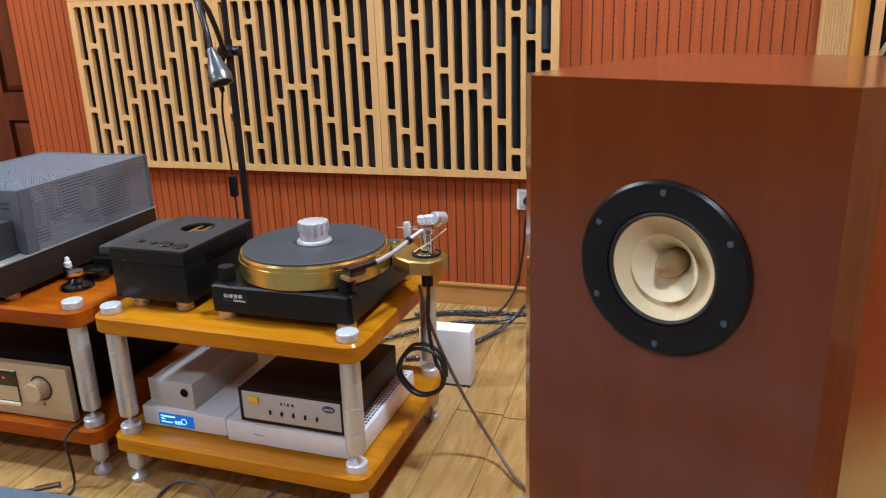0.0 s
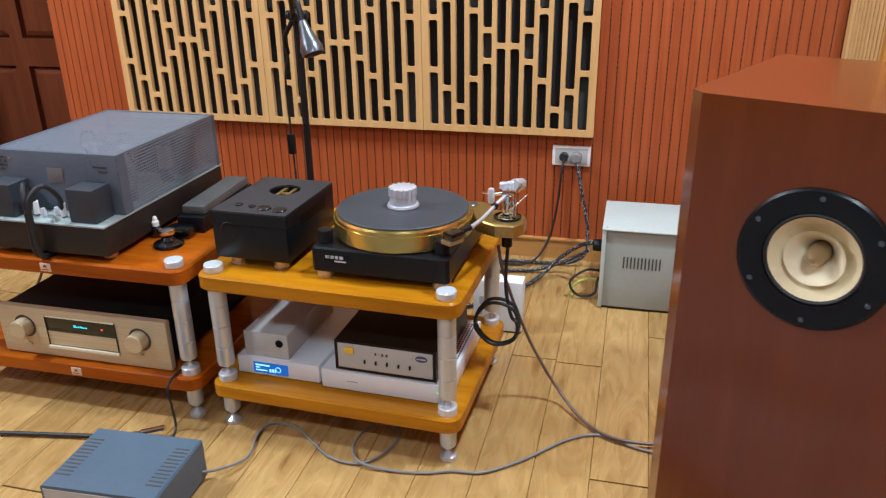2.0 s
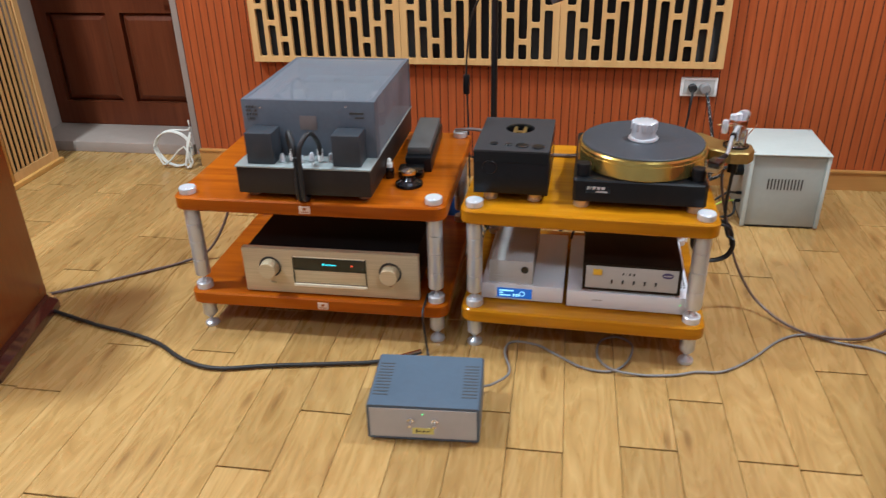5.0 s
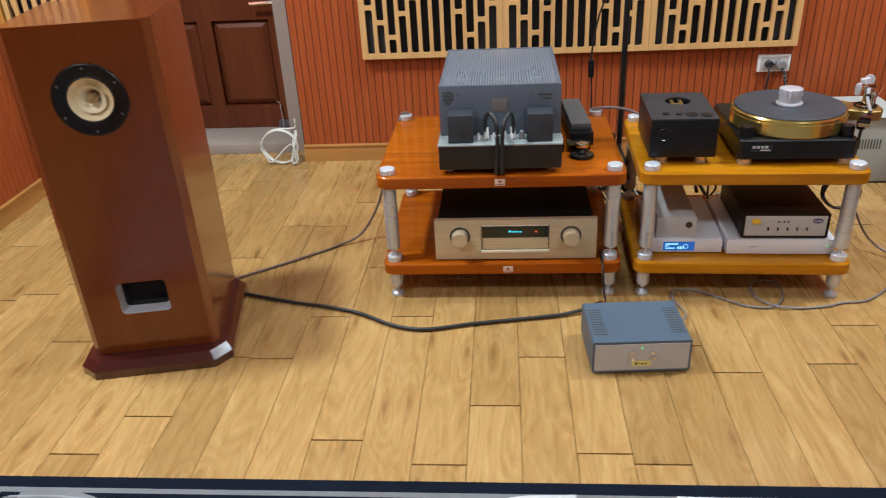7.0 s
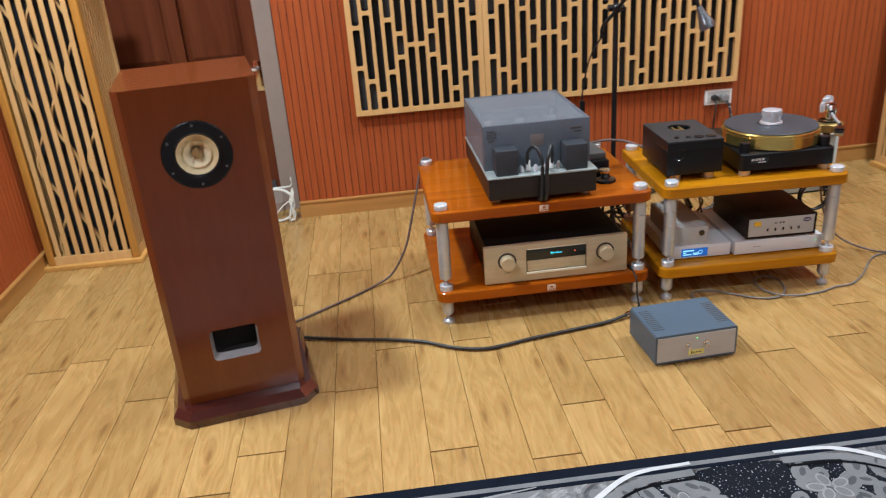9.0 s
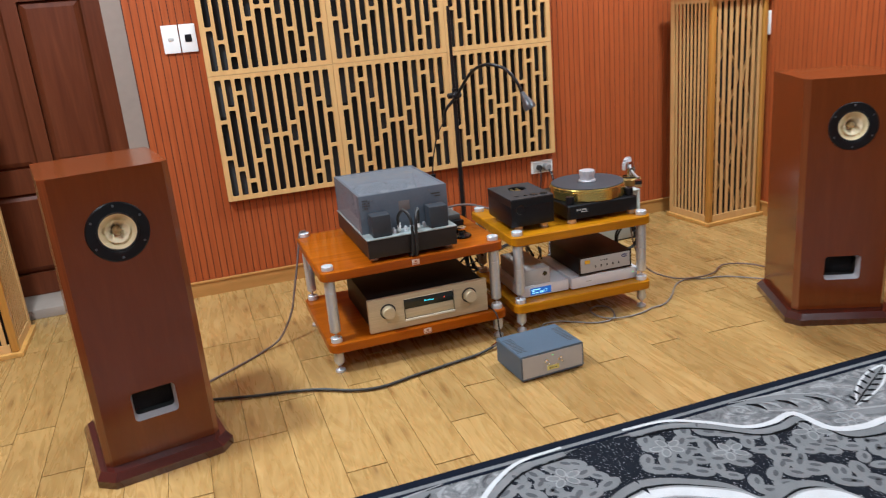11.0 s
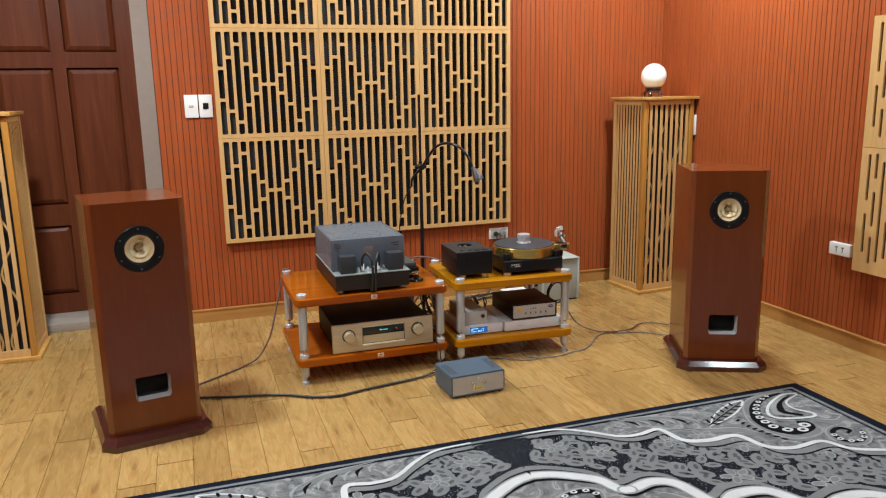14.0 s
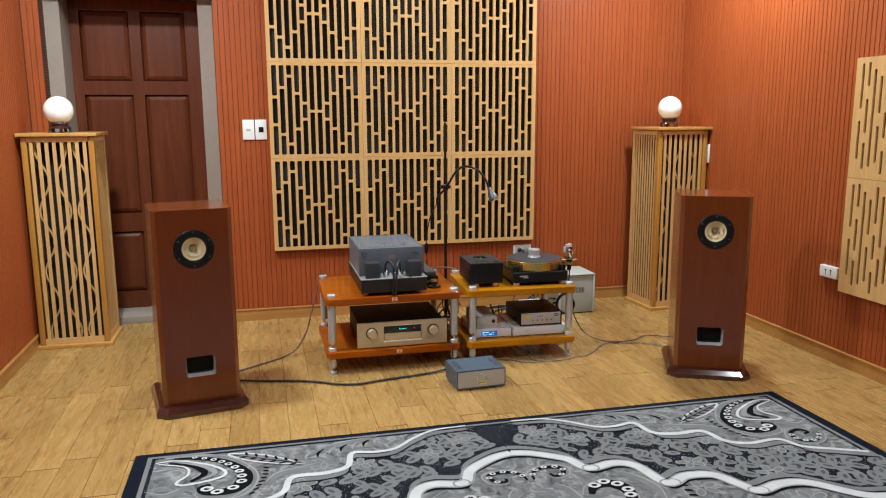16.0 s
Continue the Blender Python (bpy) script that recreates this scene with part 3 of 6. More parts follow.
part("bolt_rod", tube([(-2.605, DY - 0.010, 0.176), (-2.590, DY - 0.016, 0.170), (-2.587, DY - 0.016, 0.160), (-2.583, DY - 0.016, 0.046)], 0.004, 3, 8), CHROME, bolt)


# ---------------------------------------------------------------- acoustic panels on the back wall
BREAKS = {0: (.35, .66), 1: (.245, .77), 2: (.12, .88), 3: (.31, .71), 4: (.42, .60), 5: (.51,)}
PANEL_W, PANEL_H, PX0, PZ0 = 0.570, 0.5765, -2.106, 0.445


def slot_panel():
    slots, w, rim, gap = [], PANEL_W - 0.0015, 0.020, 0.016
    pitch = (w - 0.032) / 12
    for c in range(12):
        mid = 0.016 + pitch * (c + 0.5)
        cuts = [0.0, *BREAKS[min(c, 11 - c)], 1.0]
        span = PANEL_H - 2 * rim
        for i, (a, b) in enumerate(zip(cuts, cuts[1:])):
            top = PANEL_H - rim - a * span - (gap / 2 if i else 0)
            low = PANEL_H - rim - b * span + (gap / 2 if i < len(cuts) - 2 else 0)
            slots.append(rounded(mid - 0.0148, mid + 0.0148, low, top, 0.007, 3))
    h = PANEL_H - 0.0015
    return plate([(0, 0), (w, 0), (w, h), (0, h)], slots, 0.018)


panel = thing("acoustic_panel", "pale plywood acoustic panel with staggered slots over dark fabric", "acoustic panel", pose(PX0, WALL_Y - 0.038, PZ0), "acoustic panels on the slat wall")
part("face", slot_panel(), PLY, panel, smooth=False)
bm = B(0.0, 0.010, 0.0182, 0.0375, 0, PANEL_H - 0.002)
for q in ((PANEL_W - 0.012, PANEL_W - 0.002, 0, PANEL_H - 0.002), (0.0101, PANEL_W - 0.0121, 0, 0.012), (0.0101, PANEL_W - 0.0121, PANEL_H - 0.014, PANEL_H - 0.002)):
    box(bm, q[0], q[1], 0.0182, 0.0375, q[2], q[3])
part("frame", bm, PLY_EDGE, panel)
part("backing", B(0.0105, PANEL_W - 0.0125, 0.030, 0.037, 0.0125, PANEL_H - 0.0145), FABRIC, panel, "dark fabric backing")
# grey patches paint the light on the fabric behind some slots
for c in (0, 1, 3, 4, 7, 8, 10, 11):
    mid = 0.016 + (PANEL_W - 0.0335) / 12 * (c + 0.5)
    for z0, z1 in {0: ((0.02, 0.2), (0.39, 0.57)), 1: ((0.02, 0.14), (0.44, 0.57)), 3: ((0.40, 0.57),), 4: ((0.24, 0.33),), 7: ((0.24, 0.33),), 8: ((0.40, 0.57),), 10: ((0.02, 0.14), (0.44, 0.57)), 11: ((0.02, 0.2), (0.39, 0.57))}[c]:
        part("felt_patch", B(mid - 0.02, mid + 0.02, 0.0265, 0.0295, z0, z1), FABRIC_LIT, panel, "grey patch painting a lit slot back")
for i in range(3):
    for j in range(3):
        if i or j:
            copy_thing(panel, pose(PX0 + i * PANEL_W, WALL_Y - 0.038, PZ0 + j * PANEL_H))


# right-hand wall panels with long narrow slots
def long_slot_panel():
    rows = (((.05, .42), (.52, .84)), ((.04, .24), (.34, .62), (.70, .92)), ((.10, .90),), ((.16, .46), (.56, .86)), ((.05, .36), (.45, .66), (.76, .95)), ((.12, .55), (.64, .88)))
    slots = []
    for c in range(14):
        mid = 0.045 + 0.0385 * c
        for a, b in rows[(c if c < 7 else 13 - c) % 6]:
            slots.append(rounded(mid - 0.008, mid + 0.008, 0.573 * (1 - b), 0.573 * (1 - a), 0.0079, 4))
    return plate([(0, 0), (0.59, 0), (0.59, 0.573), (0, 0.573)], slots, 0.012)


side_panel = thing("wall_panel", "pale plywood wall panel with long narrow slots", "acoustic panel", None, "slotted panels on the side wall")
part("face", long_slot_panel(), PLY, side_panel, smooth=False)
bm = B(0, 0.59, 0.0305, 0.040, 0, 0.573)
part("backing", bm, FABRIC, side_panel)
bm = bmesh.new()
for q in ((0, 0.012, 0, 0.573), (0.578, 0.59, 0, 0.573), (0.0121, 0.5779, 0, 0.012), (0.0121, 0.5779, 0.561, 0.573)):
    box(bm, q[0], q[1], 0.0122, 0.0303, q[2], q[3])
part("frame", bm, PLY_EDGE, side_panel)
turned = Matrix(((0, 1, 0, 0), (-1, 0, 0, 0), (0, 0, 1, 0), (0, 0, 0, 1)))
SIDE_AT = [RIGHT_AT @ pose(-0.0405, -0.139, z) @ turned for z in (0.390, 0.9645)]
side_panel.matrix_basis = SIDE_AT[0]
for m4 in SIDE_AT[1:]:
    copy_thing(side_panel, m4)

# ---------------------------------------------------------------- sockets and switches
outlet = thing("wall_socket", "grey double power socket with white rim and plugs in it", "socket", pose(-0.466, WALL_Y, 0.373))
part("frame", B(-0.063, 0.063, -0.012, 0, -0.034, 0.034, 0.004), WHITE_PLASTIC, outlet)
part("face_plate", B(-0.053, 0.053, -0.0145, -0.0122, -0.026, 0.026, 0.001), LIGHT_GREY, outlet)
plug = part("plug", disc_cyl(0.019, 0, 0.035, 0.004, 20, pose(0.018, -0.0146, 0.0, 90)), CABLE_GREY, outlet, "grey round mains plug")
part("plug", disc_cyl(0.015, 0, 0.020, 0.003, 20, pose(-0.023, -0.0146, 0.0, 90)), CABLE_BLACK, outlet, "black mains plug")
white_socket = thing("wall_socket", "white double power socket on the side wall", "socket", RIGHT_AT @ pose(-0.0, -0.046, 0.468))
part("housing", B(-0.026, 0, -0.062, 0.062, -0.030, 0.030, 0.004), WHITE_PLASTIC, white_socket)
bm = bmesh.new()
for yy in (-0.018, 0.018):
    box(bm, -0.0268, -0.0262, yy - 0.0022, yy + 0.0022, -0.014, 0.004)
    box(bm, -0.0268, -0.0262, yy - 0.009, yy + 0.009, 0.007, 0.012)
part("pin_slots", bm, INK, white_socket)
hidden_socket = thing("wall_switch", "white switch plate behind the slatted tower", "switch", RIGHT_AT @ pose(-0.0, 1.155, 1.02))
part("face_plate", B(-0.012, 0, -0.035, 0.035, -0.06, 0.06, 0.003), WHITE_PLASTIC, hidden_socket)
for k, xx in enumerate((-2.231, -2.157)):
    sw = thing("wall_switch", "white rocker switch plate beside the door" if k == 0 else "white switch plate with a black centre", "switch", pose(xx, WALL_Y, 1.195), "switches by the door")
    part("face_plate", B(-0.0345, 0.0345, -0.011, 0, -0.060, 0.060, 0.003), WHITE_PLASTIC, sw)
    if k == 0:
        part("rocker", B(-0.012, 0.012, -0.0135, -0.0112, -0.006, 0.006, 0.001), LIGHT_GREY, sw)
    else:
        part("jack", B(-0.014, 0.014, -0.0135, -0.0112, -0.016, 0.016, 0.001), BLACK, sw)


# ---------------------------------------------------------------- loudspeakers
def loudspeaker(at, label):
    sp = thing("loudspeaker", label, "loudspeaker", at, "pair of floor-standing loudspeakers")
    w, d, top, c = 0.164, 0.352, 0.891, 0.018
    # cabinet: front baffle at y = 0 pierced for the driver and the port, body behind it
    front = plate([(-w + c, 0.043), (w - c, 0.043), (w - c, top), (-w + c, top)], [circle(0, 0.722, 0.066, 40), rounded(-0.062, 0.062, 0.158, 0.248, 0.012, 4)], 0.0)
    part("baffle", front, MAHOGANY, sp, smooth=False)
    for s in (-1, 1):
        bm = bmesh.new()
        x0, x1 = s * (w - c), s * w
        bm.faces.new([bm.verts.new(v) for v in ((x0, 0, 0.043), (x1, c, 0.043), (x1, c, top), (x0, 0, top))])
        part("bevel", bm, MAHOGANY_LIT_EDGE, sp, "bevelled front edge, lightened as if reflecting the floor", smooth=False)
    bm = bmesh.new()
    plan = ((-w, c), (-w, d), (w, d), (w, c))
    for (xa, ya), (xb, yb) in zip(plan, plan[1:]):
        bm.faces.new([bm.verts.new(v) for v in ((xa, ya, 0.043), (xb, yb, 0.043), (xb, yb, top), (xa, ya, top))])
    tops = [bm.verts.new((x, y, top)) for x, y in ((-w + c, 0), (w - c, 0), (w, c), (w, d), (-w, d), (-w, c))]
    bm.faces.new(tops)
    part("cabinet", bm, MAHOGANY, sp, smooth=False)
    part("inner_box", B(-w + 0.02, w - 0.02, 0.14, d - 0.02, 0.06, top - 0.02), FOAM, sp)
    # port
    bm = bmesh.new()
    a = [bm.verts.new((x, 0, z)) for x, z in rounded(-0.062, 0.062, 0.158, 0.248, 0.012, 4)]
    b = [bm.verts.new((x, 0.028, z)) for x, z in rounded(-0.056, 0.056, 0.166, 0.243, 0.012, 4)]
    for i in range(len(a)):
        bm.faces.new((a[i], a[(i + 1) % len(a)], b[(i + 1) % len(a)], b[i]))
    port = part("port", bm, PORT_GREY, sp, "grey flared port mouth")
    bm = B(-0.060, 0.060, 0.060, 0.13, 0.160, 0.246, 0.004)
    part("foam", bm, FOAM, port)
    bm = plate(rounded(-0.07, 0.07, 0.15, 0.256, 0.012, 4), [rounded(-0.056, 0.056, 0.166, 0.243, 0.012, 4)], 0.03)
    part("throat", bm, FOAM, port, at=pose(0, 0.0282, 0))
    # plinth
    pw, y0, y1, k = 0.196, -0.054, 0.388, 0.042
    plan = [(-pw + k, y0), (pw - k, y0), (pw, y0 + k), (pw, y1 - k), (pw - k, y1), (-pw + k, y1), (-pw, y1 - k), (-pw, y0 + k)]
    part("plinth", prism(plan, 0.0, 0.042, 0.02), CHERRY_GLOSS, sp, "glossy cherry-red plinth with cut corners")
    # driver
    turn = pose(0, 0, 0.722, 90)
    ring = lathe([(0.0530, -0.012), (0.0550, 0.0025), (0.0620, 0.0048), (0.080, 0.0052), (0.083, 0.003), (0.083, 0.0004), (0.062, 0.0002), (0.058, -0.02)], 56, turn)
    driver = part("driver_frame", ring, BLACK, sp, "black driver frame with six screws")
    for i in range(6):
        ang = radians(90 + 60 * i)
        part("screw", lathe([(0, 0.0065), (0.0028, 0.0070), (0.0036, 0.0052), (0.0036, 0.004)], 10, turn @ pose(0.0725 * math.cos(ang), 0.0725 * math.sin(ang), 0)), GUNMETAL, driver)
    part("surround", lathe([(0.0560, -0.004), (0.0545, 0.0005), (0.0520, 0.0022), (0.0495, 0.0002), (0.0490, -0.003)], 48, turn), BLACK_RUBBER, driver)
    part("cone", lathe([(0.0497, 0.0), (0.046, -0.004), (0.036, -0.014), (0.026, -0.024), (0.014, -0.035)], 48, turn), CREAM, driver, "cream paper cone")
    part("whizzer", lathe([(0.0325, -0.0035), (0.0318, -0.0040), (0.026, -0.013), (0.019, -0.023), (0.0125, -0.034)], 48, turn), CREAM_LIGHT, driver, "pale paper inner cone")
    part("phase_plug", lathe([(0.0118, -0.036), (0.0125, -0.020), (0.0115, -0.010), (0.0075, -0.001), (0.003, 0.0045), (0, 0.0055)], 32, turn), PLUG, driver, "bronze bullet plug")
    return sp


loudspeaker(pose(-2.4645, 0.866, 0, 0, 0, 11), "dark mahogany tower loudspeaker with cream cone, facing the racks' side")
loudspeaker(pose(-0.071, 0.713, 0, 0, 0, -25), "dark mahogany tower loudspeaker with cream cone, beside the side wall")


# ---------------------------------------------------------------- racks
def round_shelf(x0, x1, y0, y1, z0, z1, r=0.03):
    bm = bmesh.new()
    loop = rounded(x0, x1, y0, y1, r, 5)
    e = 0.004
    rings = []
    for inset, z in ((e, z0), (0, z0 + e), (0, z1 - e), (e, z1)):
        cx, cy = (x0 + x1) / 2, (y0 + y1) / 2
        sx, sy = 1 - 2 * inset / (x1 - x0), 1 - 2 * inset / (y1 - y0)
        rings.append([bm.verts.new((cx + (x - cx) * sx, cy + (y - cy) * sy, z)) for x, y in loop])
    n = len(loop)
    for a, b in zip(rings, rings[1:]):
        for i in range(n):
            bm.faces.new((a[i], a[(i + 1) % n], b[(i + 1) % n], b[i]))
    bm.faces.new(rings[0][::-1])
    bm.faces.new(rings[-1])
    return bm


def audio_rack(x0, x1, y0, y1, timber, label, badge, rz=0.0):
    """Posts stand at the corners x0, x1, y0, y1."""
    rk = thing("audio_rack", label, "audio rack", pose((x0 + x1) / 2, (y0 + y1) / 2, 0, 0, 0, rz), "two-tier audio racks")
    hw, hd, over = (x1 - x0) / 2, (y1 - y0) / 2, 0.032
    for z0, z1 in ((0.0815, 0.118), (0.3535, 0.390)):
        part("shelf", round_shelf(-hw - over, hw + over, -hd - over, hd + over, z0, z1), timber, rk)
    post = [(0, 0.146), (0.0185, 0.158), (0.0195, 0.164)]
    for z in (0.205, 0.258, 0.308):
        post += [(0.0195, z - 0.0014), (0.0183, z - 0.0009), (0.0183, z + 0.0009), (0.0195, z + 0.0014)]
    post += [(0.0195, 0.353), (0, 0.353)]
    leg = [(0, 0.018), (0.006, 0.024), (0.0175, 0.036), (0.0185, 0.040), (0.0185, 0.081), (0, 0.081)]
    for sx in (-hw, hw):
        for sy in (-hd, hd):
            at = pose(sx, sy, 0)
            part("post", lathe(post, 28), POST_ALU, rk, "turned aluminium post", at)
            part("cap", lathe([(0, 0.3905), (0.0205, 0.3905), (0.021, 0.393), (0.021, 0.4045), (0.0195, 0.4065), (0, 0.4068)], 24), ALU, rk, "round aluminium cap", at)
            part("collar", lathe([(0, 0.1183), (0.021, 0.1183), (0.021, 0.134), (0.019, 0.136), (0.006, 0.136), (0.003, 0.148)], 24), ALU, rk, "", at)
            part("leg", lathe(leg, 28), POST_ALU, rk, "", at)
            part("spike_foot", lathe([(0, 0), (0.018, 0), (0.019, 0.002), (0.018, 0.009), (0.010, 0.013), (0.004, 0.019), (0, 0.020)], 20), POST_ALU, rk, "chrome spike foot", at)
    if badge:
        for zc, xc in ((0.371, 0.0), (0.099, 0.02)):
            bd = part("badge", B(xc - 0.014, xc + 0.014, -hd - over - 0.0015, -hd - over + 0.001, zc - 0.010, zc + 0.010, 0.0005), PALE_BADGE, rk, "small pale badge")
            bars(((xc - 0.010, xc + 0.010, zc - 0.006, zc - 0.004), (xc - 0.004, xc + 0.004, zc + 0.000, zc + 0.006)), -hd - over - 0.0016, bd, RACK_RED)
    return rk


audio_rack(-1.862, -1.236, 1.213, 1.696, RACK_RED, "reddish lacquered wooden audio rack with aluminium posts, two shelves", True)
audio_rack(-1.1295, -0.602, 1.199, 1.617, RACK_AMBER, "amber lacquered wooden audio rack with aluminium posts, two shelves", False, -2.2)
SHELF, LOW = 0.3901, 0.1181

# ---------------------------------------------------------------- valve amplifier on the red rack
amp = thing("valve_amplifier", "grey valve amplifier under a perforated cage on the red rack", "amplifier", pose(-1.548, 1.19, SHELF))
part("chassis", B(-0.166, 0.166, 0, 0.51, 0.016, 0.083, 0.004), AMP_BROWN, amp, "bronze-brown chassis")
part("deck", B(-0.168, 0.168, -0.002, 0.512, 0.0832, 0.0875, 0.001), DECK_GREY, amp, "pale grey-green deck")
for sx in (-0.14, 0.14):
    for sy in (0.04, 0.47):
        part("foot", disc_cyl(0.016, 0, 0.0158, 0.002, 20), COPPER, amp, "", pose(sx, sy, 0))
cx0, cx1, cy0, cy1, cz0, cz1 = -0.163, 0.166, 0.080, 0.505, 0.088, 0.226
bm = bmesh.new()
vs = {(i, j, k): bm.verts.new((x, y, z)) for i, x in enumerate((cx0, cx1)) for j, y in enumerate((cy0, cy1)) for k, z in enumerate((cz0, cz1))}
for q in (((0, 0, 1), (1, 0, 1), (1, 1, 1), (0, 1, 1)), ((0, 0, 0), (0, 1, 0), (0, 1, 1), (0, 0, 1)), ((1, 0, 0), (1, 0, 1), (1, 1, 1), (1, 1, 0)), ((0, 1, 0), (1, 1, 0), (1, 1, 1), (0, 1, 1))):
    bm.faces.new([vs[v] for v in q])
cage = part("cage", bm, MESH, amp, "slate-grey perforated steel cage", smooth=False)
part("front_plate", B(cx0, cx1, cy0 - 0.002, cy0 - 0.0002, cz0, cz1 + 0.001, 0.0006), HAMMER_GREY, cage, "solid slate-grey cage front")
bm = bmesh.new()
for xa, xb, ya, yb, za, zb in ((cx0, cx0 + 0.010, cy0, cy1, cz1, cz1 + 0.0012), (cx1 - 0.010, cx1, cy0, cy1, cz1, cz1 + 0.0012), (cx0 + 0.0101, cx1 - 0.0101, cy0, cy0 + 0.01, cz1, cz1 + 0.0012), (cx0 + 0.0101, cx1 - 0.0101, cy1 - 0.01, cy1, cz1, cz1 + 0.0012), (cx1, cx1 + 0.0012, cy0, cy0 + 0.03, cz0, cz1), (cx1, cx1 + 0.0012, cy1 - 0.012, cy1, cz0, cz1), (cx0 - 0.0012, cx0, cy0, cy0 + 0.03, cz0, cz1), (cx0 - 0.0012, cx0, cy1 - 0.012, cy1, cz0, cz1)):
    box(bm, xa, xb, ya, yb, za, zb)
part("rim", bm, HAMMER_GREY, cage)
part("name_plate", B(-0.020, 0.022, cy0 - 0.0032, cy0 - 0.0021, 0.155, 0.190, 0.0005), PLATE_BROWN, cage, "small grey metal plate")
for sx in (-0.105, 0.108):
    part("transformer", B(sx - 0.034, sx + 0.034, 0.012, 0.074, 0.0877, 0.165, 0.003), TRAFO_GREY, amp, "dark slate boxed transformer")
for i in range(6):
    vx, vy = -0.11 + 0.11 * (i % 3), 0.18 + 0.16 * (i // 3)
    valve = part("valve", lathe([(0.019, 0.0), (0.024, 0.03), (0.025, 0.055), (0.018, 0.085), (0.009, 0.098), (0, 0.1)], 16), TUBE_GLASS, amp, "glass valve", pose(vx, vy, 0.112))
    part("base", disc_cyl(0.018, 0, 0.024, 0.002, 16), BLACK, valve, "", pose(0, 0, -0.0242))
    part("plates", B(-0.010, 0.010, -0.006, 0.006, 0.01, 0.065, 0.001), LIGHT_GREY, valve)
for ty in (0.42,):
    part("output_transformer", B(-0.12, 0.12, ty - 0.03, ty + 0.055, 0.0877, 0.185, 0.004), BLACK, amp, "dark output transformer block")
for sx in (-0.058, -0.014, 0.012, 0.060):
    part("terminal", lathe([(0, 0), (0.007, 0), (0.007, 0.014), (0.0045, 0.018), (0.0045, 0.02), (0, 0.021)], 14), ALU, amp, "", pose(sx, 0.035 + 0.012 * (sx > 0), 0.0877))
bm = tube([(0.036, 0.040, 0.10), (0.036, 0.032, 0.140), (0.026, 0.002, 0.172), (0.010, -0.026, 0.145), (0.006, -0.026, 0.085), (0.005, -0.024, 0.032), (0.005, -0.008, 0.0085), (0.006, 0.035, 0.0075)], 0.0058, 10, 10)
part("lead", bm, CABLE_BLACK, amp, "thick black lead looping over the front")
bm = tube([(-0.036, 0.040, 0.10), (-0.038, 0.034, 0.145), (-0.024, 0.006, 0.172), (-0.008, -0.018, 0.145), (-0.006, -0.022, 0.085), (-0.009, -0.020, 0.032), (-0.010, -0.006, 0.0085), (-0.012, 0.035, 0.0075)], 0.0058, 10, 10)
part("lead", bm, CABLE_BLACK, amp)
for px in (-0.036, 0.036):
    part("cable_plug", disc_cyl(0.0068, 0, 0.032, 0.001, 14), WHITE_PLASTIC, amp, "pale plug", pose(px, 0.040, 0.090))
bm = B(0.105, 0.140, cy0 - 0.003, cy0 - 0.0021, 0.196, 0.201)
box(bm, 0.118, 0.140, cy0 - 0.003, cy0 - 0.0021, 0.186, 0.190)
part("printed_line", bm, INK, cage)
for i in range(4):
    for j in range(4):
        if i + j < 6:
            part("vent_hole", B(cx0 + 0.010 + 0.0075 * i, cx0 + 0.0145 + 0.0075 * i, cy0 - 0.0030, cy0 - 0.0021, 0.207 - 0.0095 * j, 0.212 - 0.0095 * j), INK if (i + j) % 3 else GUNMETAL, cage)
for sx, sz in ((-0.115, 0.208), (0.098, 0.214)):
    part("screw", lathe([(0, 0.002), (0.0022, 0.0016), (0.0026, 0)], 10, pose(sx, cy0 - 0.0021, sz, 90)), CHROME, cage)

# things beside the amplifier
remote = thing("dust_brush_case", "long dark grey case lying on the red rack", "case", pose(-1.305, 1.345, SHELF, 0, 0, 3))
part("body", B(-0.035, 0.035, 0.06, 0.345, 0, 0.040, 0.004), BLACK, remote)
part("lid", B(-0.030, 0.030, 0.08, 0.335, 0.0402, 0.062, 0.005), LID_GREY, remote, "grey raised lid")
part("tray", B(-0.048, 0.020, 0.012, 0.058, 0, 0.026, 0.008), BLACK_GLOSS, remote)
part("edge_strip", B(-0.045, 0.005, 0.0085, 0.0115, 0.020, 0.023), BRASS, remote)
bottle = thing("dropper_bottle", "small dark bottle with a white cap on the red rack", "bottle", pose(-1.375, 1.362, SHELF))
part("body", lathe([(0, 0), (0.011, 0), (0.012, 0.002), (0.012, 0.024), (0.008, 0.029), (0, 0.029)], 20), BLACK_GLOSS, bottle)
part("cap", lathe([(0.0085, 0.0292), (0.0085, 0.040), (0.006, 0.042), (0.005, 0.050), (0.003, 0.053), (0, 0.053)], 20), WHITE_PLASTIC, bottle, "white dropper cap")
clampw = thing("record_weight", "black record weight with a chrome knob on the red rack", "record weight", pose(-1.316, 1.318, SHELF))
part("body", lathe([(0, 0), (0.034, 0), (0.036, 0.003), (0.034, 0.008), (0.018, 0.015), (0.012, 0.024), (0, 0.026)], 32), BLACK_GLOSS, clampw)
part("knob", lathe([(0.011, 0.0262), (0.017, 0.029), (0.019, 0.034), (0.018, 0.040), (0.010, 0.043), (0, 0.0435)], 28), CHROME, clampw, "chrome knob")

